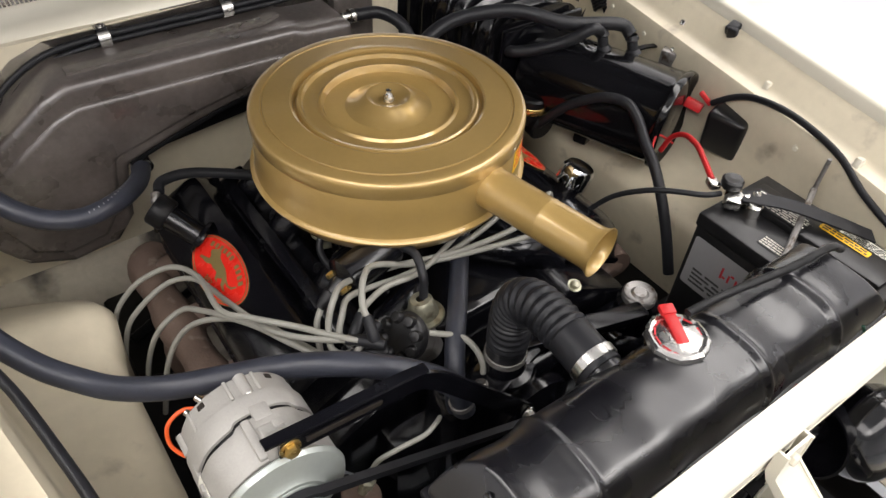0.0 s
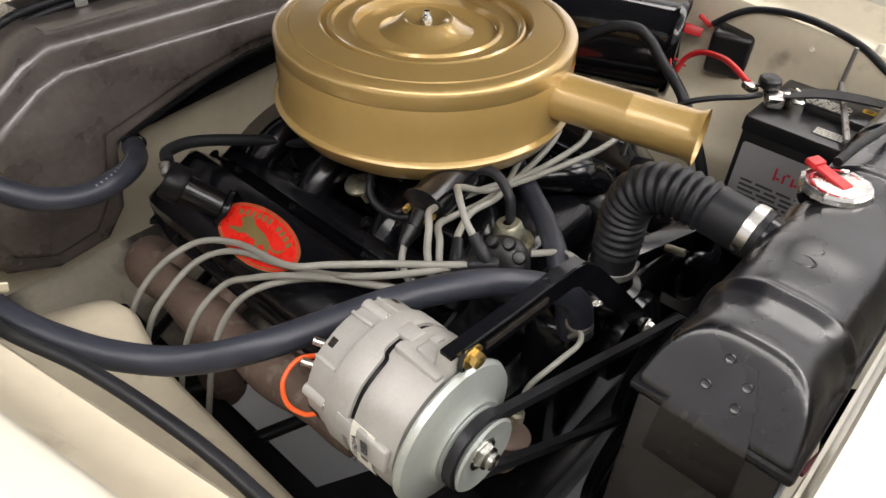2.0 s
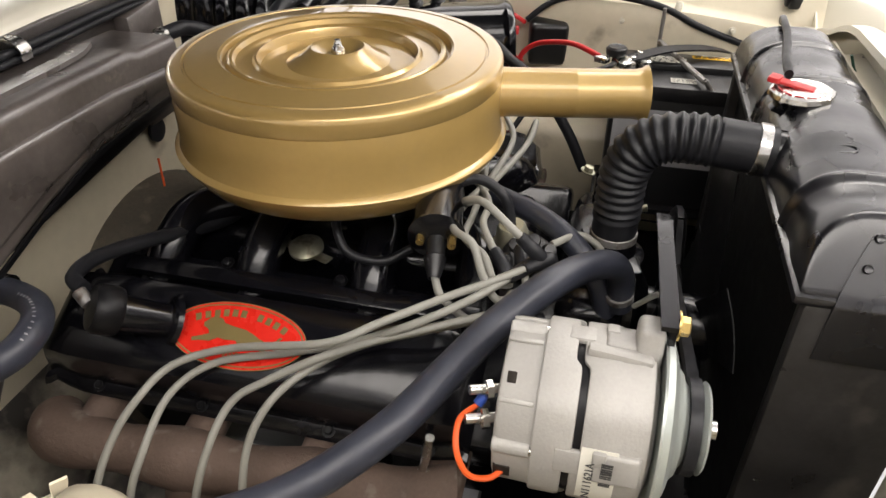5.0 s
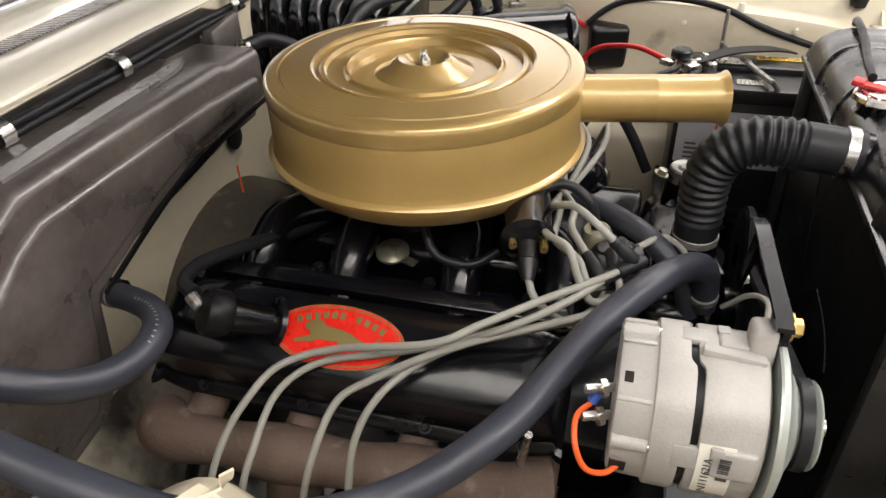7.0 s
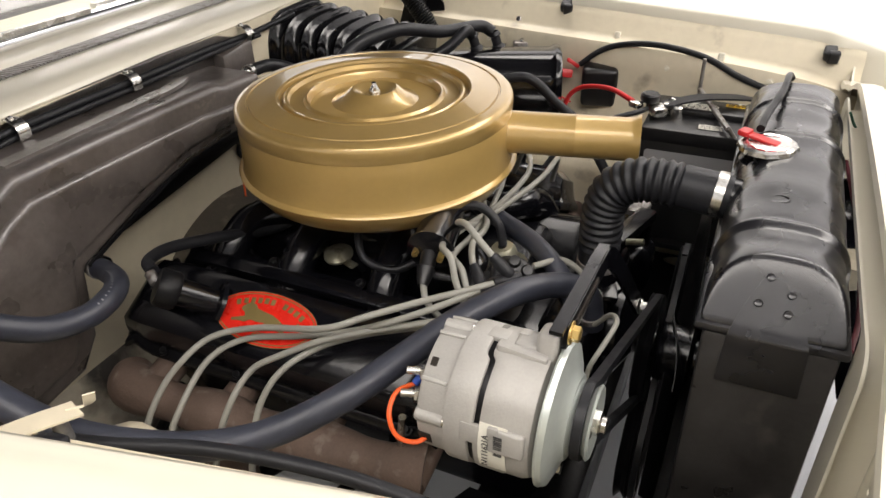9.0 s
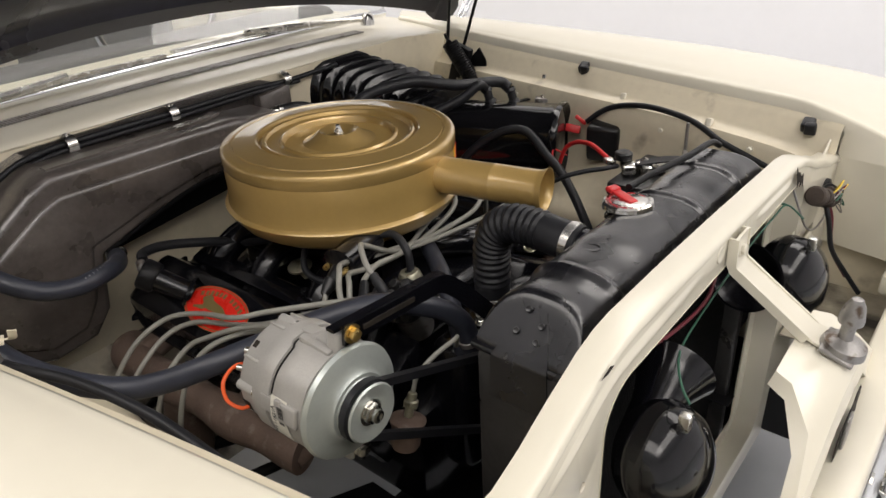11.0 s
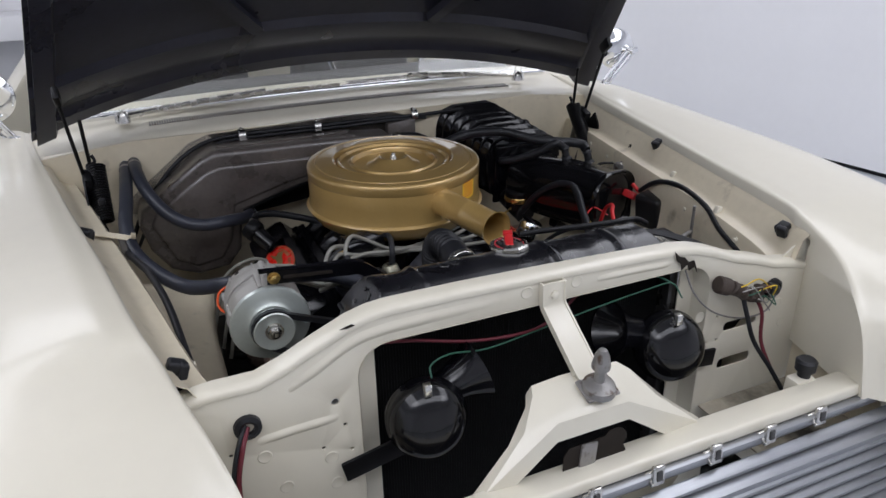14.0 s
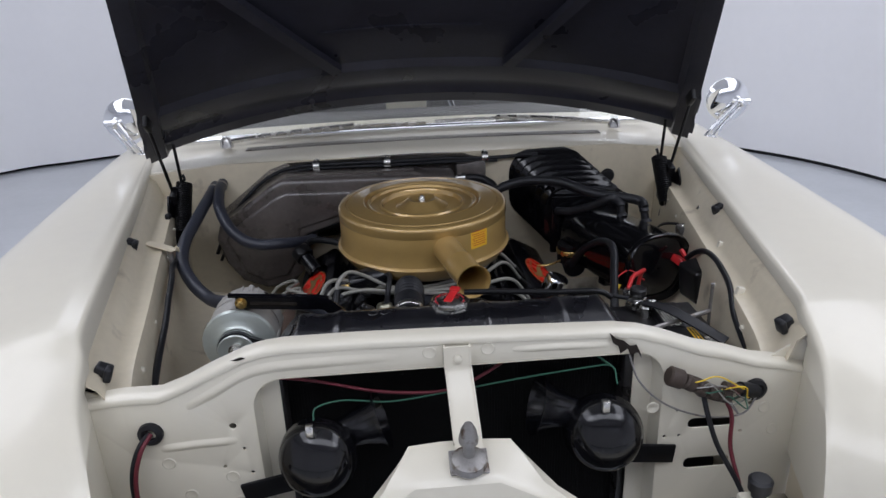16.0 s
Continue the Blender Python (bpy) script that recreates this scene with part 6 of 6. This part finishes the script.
# ---- battery ----
bt = thing("battery", (0.445, -0.455, 0.55), "black car battery with a grey front label and warning stickers", "battery")
BX0, BX1, BY0, BY1, BZ = 0.362, 0.532, -0.592, -0.328, 0.752
part("case", box((BX1 - BX0, BY1 - BY0, BZ - 0.55), ((BX0 + BX1) / 2, (BY0 + BY1) / 2, (BZ + 0.55) / 2), bevel=0.006), PLASTIC, bt)
part("lid", join(box((BX1 - BX0 + 0.004, BY1 - BY0 + 0.004, 0.026), ((BX0 + BX1) / 2, (BY0 + BY1) / 2, BZ + 0.006), bevel=0.004), box((0.06, BY1 - BY0 - 0.03, 0.014), (BX0 + 0.105, (BY0 + BY1) / 2, BZ + 0.023), bevel=0.004)), PLASTIC, bt)
m = frame_of((BX0 - 0.0008, -0.452, 0.685), (0, -1, 0), (-1, 0, 0))
fl = part("front_label", plate(round_rect(-0.115, -0.055, 0.118, 0.045, 0.006), [], 0.0006, m), GREY_LABEL, bt, "silver-grey front label with red and dark print")
part("red_print", _bars([(-0.055 + k * 0.0135 + (0.008 if k > 4 else 0), 0.012 - (0 if k in (0, 5) else 0.003), 0.0035, 0.022 if k in (0, 5) else 0.015) for k in range(9)] + [(-0.051 + k * 0.0135 + (0.008 if k > 4 else 0), 0.012 + (0.006 if k % 2 else -0.006), 0.006, 0.004) for k in range(9)], m @ pose(0, 0, 0.0008)), INK_RED, fl)
part("dark_print", _bars(print_rows(0.20, 0.035, 4, random.Random(3)), m @ pose(0, -0.030, 0.0008)), INK, fl)
top = BZ + 0.0195
for cx, cy, w, h, mat, lines, zz in ((0.392, -0.440, 0.026, 0.045, PLASTIC, 4, top), (0.458, -0.400, 0.036, 0.10, PLASTIC, 6, top + 0.0115), (0.482, -0.495, 0.014, 0.08, LABEL_YELLOW, 2, top + 0.0115), (0.512, -0.525, 0.030, 0.10, LABEL, 7, top)):
    m = frame_of((cx, cy, zz), (0, -1, 0), (0, 0, 1))
    st = part("sticker", plate(round_rect(-h / 2, -w / 2, h / 2, w / 2, 0.003, 3), [], 0.0005, m), mat, bt, "small printed warning sticker")
    part("print", _bars(print_rows(h * 0.9, w * 0.85, lines, random.Random(int(cy * -1000)), 0.9, 0.5), m @ pose(0, 0, 0.0007)), LABEL if mat is PLASTIC else INK, st)
for cx, cy in ((0.420, -0.345),):
    t = part("terminal", join(rod((cx, cy, top - 0.005), (cx, cy, top + 0.022), 0.010, 20, 0.002), box((0.042, 0.026, 0.018), (cx - 0.004, cy + 0.004, top + 0.012), (0, 0, 35), 0.005), box((0.03, 0.014, 0.022), (cx + 0.016, cy - 0.016, top + 0.012), (0, 0, -25), 0.004), bolt((cx + 0.022, cy - 0.020, top + 0.02), (0.3, -0.3, 1), 0.006, 0.006), box((0.024, 0.018, 0.012), (cx - 0.010, cy + 0.040, top + 0.020), (0, 0, 60), 0.004), rod((cx + 0.004, cy - 0.030, top - 0.004), (cx + 0.004, cy - 0.030, top + 0.022), 0.013, 16, 0.003)), STEEL, bt, "grey lead battery clamp")
    if cx < 0.5:
        part("knob", lathe([(0.016, 0), (0.017, 0.003), (0.017, 0.012), (0.014, 0.015), (0.006, 0.014), (0, 0.013)], (cx + 0.004, cy + 0.018, top + 0.024), (0, 0, 1), 28, lobes(12, 0.05)), PLASTIC, t, "black disconnect knob")
part("carry_strap", ribbon([(0.425, -0.352, top + 0.020), (0.455, -0.41, top + 0.030), (0.490, -0.475, top + 0.026), (0.525, -0.515, top + 0.012)], 0.028, 0.003, (0, 0, 1), 6), RUBBER, bt, "black rubber strap over the battery")
part("hold_down", join(rod((0.545, -0.40, 0.60), (0.545, -0.40, 0.845), 0.0035, 8), rod((0.365, -0.47, top + 0.012), (0.545, -0.40, top + 0.014), 0.005, 8), rod((0.385, -0.61, 0.60), (0.365, -0.47, top + 0.014), 0.004, 8)), GREASE, bt, "steel hold-down bar")
part("tray", box((0.20, 0.29, 0.012), (0.447, -0.46, 0.545), bevel=0.003), SATIN, bt)
rod_t = part("tank_brace", tube([(0.045, -0.515, 0.918), (0.10, -0.52, 0.918), (0.20, -0.535, 0.917), (0.27, -0.54, 0.916), (0.295, -0.545, 0.905)], 0.005, 10, 5), SATIN, None)
tagged(rod_t, "thin black overflow pipe along the radiator tank", "pipe")
wire_thing("battery_cable", [(0.412, -0.300, 0.795), (0.435, -0.260, 0.803), (0.462, -0.227, 0.797), (0.487, -0.186, 0.783), (0.491, -0.160, 0.762), (0.490, -0.147, 0.725)], 0.0048, RED, "thick red battery cable", "cable", "", 12)
wire_thing("battery_cable", [(0.405, -0.325, 0.787), (0.376, -0.315, 0.790), (0.350, -0.28, 0.784), (0.329, -0.244, 0.770), (0.31, -0.20, 0.735), (0.29, -0.17, 0.69)], 0.0046, RUBBER, "black battery ground cable", "cable", "", 12)
wire_thing("red_wire", [(0.50, -0.16, 0.745), (0.47, -0.145, 0.765), (0.435, -0.165, 0.76), (0.42, -0.19, 0.745)], 0.0018, RED, "thin red wire loop", "wire")
rc = part("red_connector", join(box((0.020, 0.034, 0.018), (0.596, -0.118, 0.770), (10, 20, 25), 0.003), box((0.010, 0.030, 0.008), (0.600, -0.135, 0.792), (35, 10, 25), 0.002)), RED)
tagged(rc, "red plastic wire connector", "connector")
yc = part("wire_crimp", rod((0.435, -0.175, 0.745), (0.425, -0.185, 0.735), 0.005, 10), YELLOW)
tagged(yc, "yellow crimp connector on a wire", "connector")

# ---- regulator and wiring on the fender skirt ----
vr = thing("voltage_regulator", (0.605, -0.19, 0.72), "black voltage regulator box on the fender skirt", "regulator")
part("cover", join(box((0.056, 0.074, 0.085), (0.612, -0.192, 0.750), (0, -8, 12), 0.010, 4), box((0.030, 0.080, 0.090), (0.630, -0.195, 0.749), (0, -8, 12), 0.005, 2)), PLASTIC, vr)
part("base", box((0.012, 0.10, 0.10), (0.640, -0.196, 0.748), (0, -8, 12), 0.003), GREASE, vr)
for z in (0.715, 0.79):
    part("bolt", bolt((0.622, -0.235, z), (-1, 0, 0.1), 0.005), STEEL, vr)
fh = thing("fender_harness", (0.62, -0.3, 0.83), "black cable clipped along the fender ledge", "cable")
part("cable", tube([(0.600, -0.15, 0.79), (0.605, -0.18, 0.816), (0.609, -0.214, 0.833), (0.602, -0.27, 0.845), (0.593, -0.33, 0.846), (0.580, -0.40, 0.836), (0.559, -0.47, 0.811), (0.540, -0.58, 0.782)], 0.006, 10, 8), RUBBER, fh)
for p in ((0.648, -0.214, 0.846), (0.590, -0.426, 0.840), (0.70, 0.02, 0.846)):
    part("clip", join(box((0.016, 0.012, 0.030), (p[0] - 0.004, p[1], p[2] - 0.008), (0, 15, 0), 0.003), bolt(p, (-0.5, 0, 1), 0.005, 0.004)), CREAM if p[0] < 0.68 else STEEL, fh, "cream painted cable clip with a bolt")
sn = thing("relay", (0.68, 0.0, 0.79), "small grey relay on a black arm", "relay")
part("body", box((0.03, 0.045, 0.035), (0.655, -0.005, 0.795), (0, 0, 25), 0.005), GREASE, sn)
part("arm", ribbon([(0.66, 0.04, 0.80), (0.62, 0.05, 0.80), (0.60, 0.06, 0.78)], 0.012, 0.003, (0, 0, 1), 3), SATIN, sn)

# ---- left skirt: bracket tab and cable ----
tb = thing("fender_bracket", (-0.62, -0.015, 0.84), "cream sheet-metal bracket tab on the fender edge", "bracket")
part("tab", join(ribbon([(-0.655, -0.005, 0.853), (-0.62, -0.015, 0.846), (-0.585, -0.028, 0.838)], 0.028, 0.002, (0.1, 0.1, 1), 3), ribbon([(-0.590, -0.020, 0.838), (-0.578, -0.032, 0.838), (-0.576, -0.036, 0.850)], 0.010, 0.002, (0.5, 0.5, 1), 3)), BAY, tb)
part("stem", rod((-0.60, -0.02, 0.838), (-0.598, -0.02, 0.79), 0.007, 12), GREASE, tb)
wire_thing("hood_release_cable", [(-0.596, 0.0, 0.80), (-0.588, -0.059, 0.810), (-0.564, -0.148, 0.818), (-0.545, -0.243, 0.816), (-0.532, -0.32, 0.802), (-0.518, -0.45, 0.770), (-0.502, -0.58, 0.724), (-0.494, -0.645, 0.68)], 0.0066, RUBBER, "black sheathed cable along the fender skirt", "cable", "", 12)

# ---- horns in front of the radiator ----
def horn(cx, cz, label):
    h = thing("horn", (cx, -0.70, cz - 0.07), label, "horn", "horns")
    face_way = Vector((-0.22, -1, 0.36)).normalized()
    at = Vector((cx, -0.692, cz))
    part("drum", lathe([(0, -0.030), (0.038, -0.030), (0.054, -0.024), (0.0600, -0.014), (0.0618, -0.004), (0.0632, -0.002), (0.0632, 0.003), (0.0618, 0.005), (0.0605, 0.013), (0.0555, 0.025), (0.046, 0.0345), (0.032, 0.041), (0.016, 0.044), (0, 0.0447)], at, face_way, 64), GLOSS, h, "", 35)
    sx = 1 if cx < 0 else -1
    part("trumpet", lathe([(0.024, 0.0), (0.026, 0.04), (0.033, 0.070), (0.044, 0.092), (0.049, 0.099), (0.050, 0.101), (0.047, 0.101), (0.038, 0.090), (0.024, 0.065), (0.0, 0.05)], (cx + 0.006 * sx, -0.662, cz + 0.008), (1.0 * sx, 0.06, 0.30), 36), BLACK, h, "black flared horn trumpet", 40)
    part("terminal", box((0.012, 0.012, 0.02), (cx - 0.005, -0.712, cz + 0.064), bevel=0.002), STEEL, h)
    part("mount", box((0.12, 0.006, 0.035), (cx + (-0.07 if cx < 0 else 0.07), -0.675, cz - 0.062), (0, -12 if cx < 0 else 6, 0), 0.002), SATIN, h)
    m = frame_of(at + face_way * 0.0425, (1, 0, 0), face_way)
    bm = join(*[box((0.008, 0.0026, 0.003), (0.014, 0.022 - i * 0.0056, -0.0012 - 0.00045 * (i - 4) ** 2 * 0.6), bevel=0.0005) for i in range(9)])
    bm.transform(m)
    part("embossing", bm, BLACK, h)


horn(-0.207, 0.736, "round gloss black horn with a flared trumpet")
horn(0.246, 0.740, "round gloss black horn beside the support's edge")

# ---- front wiring ----
wire_thing("maroon_wire", [(-0.262, -0.625, 0.842), (-0.20, -0.635, 0.836), (-0.10, -0.645, 0.815), (0.0, -0.65, 0.812), (0.06, -0.64, 0.83), (0.12, -0.625, 0.86)], 0.0026, MAROON, "maroon wire across the radiator core", "wire", "front wires")
wire_thing("green_wire", [(-0.205, -0.712, 0.818), (-0.200, -0.70, 0.832), (-0.16, -0.68, 0.828), (-0.09, -0.66, 0.806), (0.0, -0.655, 0.812), (0.12, -0.655, 0.828), (0.22, -0.66, 0.842), (0.262, -0.665, 0.845), (0.265, -0.69, 0.828)], 0.0014, GREEN, "green horn wire across the radiator core", "wire", "front wires")
wire_thing("green_wire", [(0.262, -0.665, 0.845), (0.235, -0.64, 0.862), (0.225, -0.625, 0.888)], 0.0018, GREEN, "green horn wire to the radiator top", "wire", "front wires")
wire_thing("grey_green_wire", [(0.29, -0.66, 0.866), (0.305, -0.675, 0.82), (0.35, -0.68, 0.775), (0.42, -0.68, 0.745), (0.48, -0.68, 0.745), (0.50, -0.68, 0.775)], 0.0016, GREASE, "thin grey-green wire over the support", "wire", "front wires")
wire_thing("lamp_harness", [(-0.462, -0.668, 0.785), (-0.475, -0.69, 0.765), (-0.487, -0.70, 0.72), (-0.488, -0.705, 0.66), (-0.48, -0.71, 0.60)], 0.0036, MAROON, "maroon and black lamp harness from the grommet", "cable", "lamp harnesses", 12)
wire_thing("lamp_harness", [(-0.465, -0.667, 0.788), (-0.481, -0.688, 0.766), (-0.493, -0.698, 0.722), (-0.494, -0.702, 0.66), (-0.486, -0.708, 0.60)], 0.0036, RUBBER, "black lamp wire from the grommet", "cable", "lamp harnesses", 12)
wire_thing("lamp_harness", [(0.405, -0.69, 0.80), (0.412, -0.70, 0.765), (0.43, -0.71, 0.71), (0.455, -0.735, 0.66), (0.47, -0.76, 0.62)], 0.0042, RUBBER, "black lamp harness hanging from the connector block", "cable", "lamp harnesses", 12)
wire_thing("lamp_wire", [(0.44, -0.685, 0.79), (0.455, -0.695, 0.755), (0.455, -0.705, 0.70), (0.462, -0.735, 0.65)], 0.0035, MAROON, "maroon lamp wire beside the harness", "wire", "front wires")
cb_ = thing("connector_block", (0.41, -0.685, 0.80), "brown bulkhead connector with tangled wires", "connector")
part("sleeve", join(rod((0.348, -0.683, 0.832), (0.372, -0.685, 0.822), 0.016, 18, 0.003), tube([(0.37, -0.685, 0.822), (0.395, -0.687, 0.812), (0.425, -0.687, 0.795), (0.45, -0.684, 0.787)], 0.0125, 14, 6), tube([(0.44, -0.686, 0.806), (0.47, -0.682, 0.795), (0.50, -0.672, 0.784)], 0.008, 12, 5)), TAPE, cb_)
for p, q, r in (((0.372, -0.692, 0.826), (0.388, -0.694, 0.814), 0.013), ((0.392, -0.694, 0.816), (0.404, -0.695, 0.800), 0.011), ((0.410, -0.695, 0.806), (0.430, -0.694, 0.796), 0.012), ((0.436, -0.692, 0.790), (0.452, -0.690, 0.783), 0.009)):
    part("tape_lump", rod(p, q, r, 14, 0.003, r * 0.85), TAPE, cb_, "brown cloth tape round a splice")
rng = random.Random(5)
for k in range(9):
    a0 = Vector((0.375 + 0.008 * k, -0.694, 0.82 - 0.004 * k))
    pts = [a0, a0 + Vector((0.015 + rng.uniform(-0.01, 0.01), -0.010, rng.uniform(-0.012, 0.018))), a0 + Vector((0.035 + rng.uniform(-0.01, 0.015), -0.012, rng.uniform(-0.03, 0.02))), (0.455 + rng.uniform(-0.02, 0.03), -0.690, 0.79 + rng.uniform(-0.015, 0.012)), (0.498, -0.676, 0.783)]
    part("wire", tube(pts, 0.0012, 6, 6), (YELLOW, GREASE, GREEN, WIRE, TAPE, MAROON)[k % 6], cb_)
part("loom_end", tube([(0.47, -0.682, 0.795), (0.50, -0.674, 0.784)], 0.012, 14, 3), RUBBER, cb_)

# ---- oil pressure sender below the alternator bracket ----
sd_ = thing("oil_pressure_sender", (-0.290, -0.395, 0.66), "brown oil pressure sender with a steel rim", "sender")
part("cup", lathe([(0, 0), (0.016, 0.0), (0.019, 0.006), (0.020, 0.034), (0.023, 0.036), (0.024, 0.040), (0.019, 0.043), (0, 0.044)], (-0.300, -0.395, 0.655), (0.25, 0, 1), 28), IRON, sd_)
part("stem", join(rod((-0.289, -0.395, 0.697), (-0.277, -0.395, 0.728), 0.006, 12, 0.001), lathe([(0.010, 0), (0.010, 0.008), (0.007, 0.010)], (-0.283, -0.395, 0.710), (0.3, 0, 1), 6)), DULL, sd_)
part("lead", tube([(-0.276, -0.395, 0.730), (-0.268, -0.398, 0.752), (-0.245, -0.408, 0.772), (-0.215, -0.412, 0.777), (-0.19, -0.40, 0.765), (-0.17, -0.38, 0.73)], 0.003, 8, 6), WIRE, sd_, "grey sender lead")
part("base_pipe", rod((-0.299, -0.395, 0.656), (-0.26, -0.33, 0.60), 0.007, 10), SATIN, sd_)

# screws along the fender ledge
for k, y in enumerate((0.30, 0.192, 0.08, -0.005, -0.33, -0.52, -0.60)):
    lx = float(np.interp(-y, [-p[1] for p in LIP[:8]], [p[0] for p in LIP[:8]]))
    for flip in (False, True):
        q = (lx - 0.0685, y, 0.812 if k % 2 else 0.806)
        part("fender_screw", bolt(mirrored(q) if flip else q, (1 if flip else -1, 0, 0.1), 0.0045, 0.004), CREAM if k % 3 else STEEL, car)
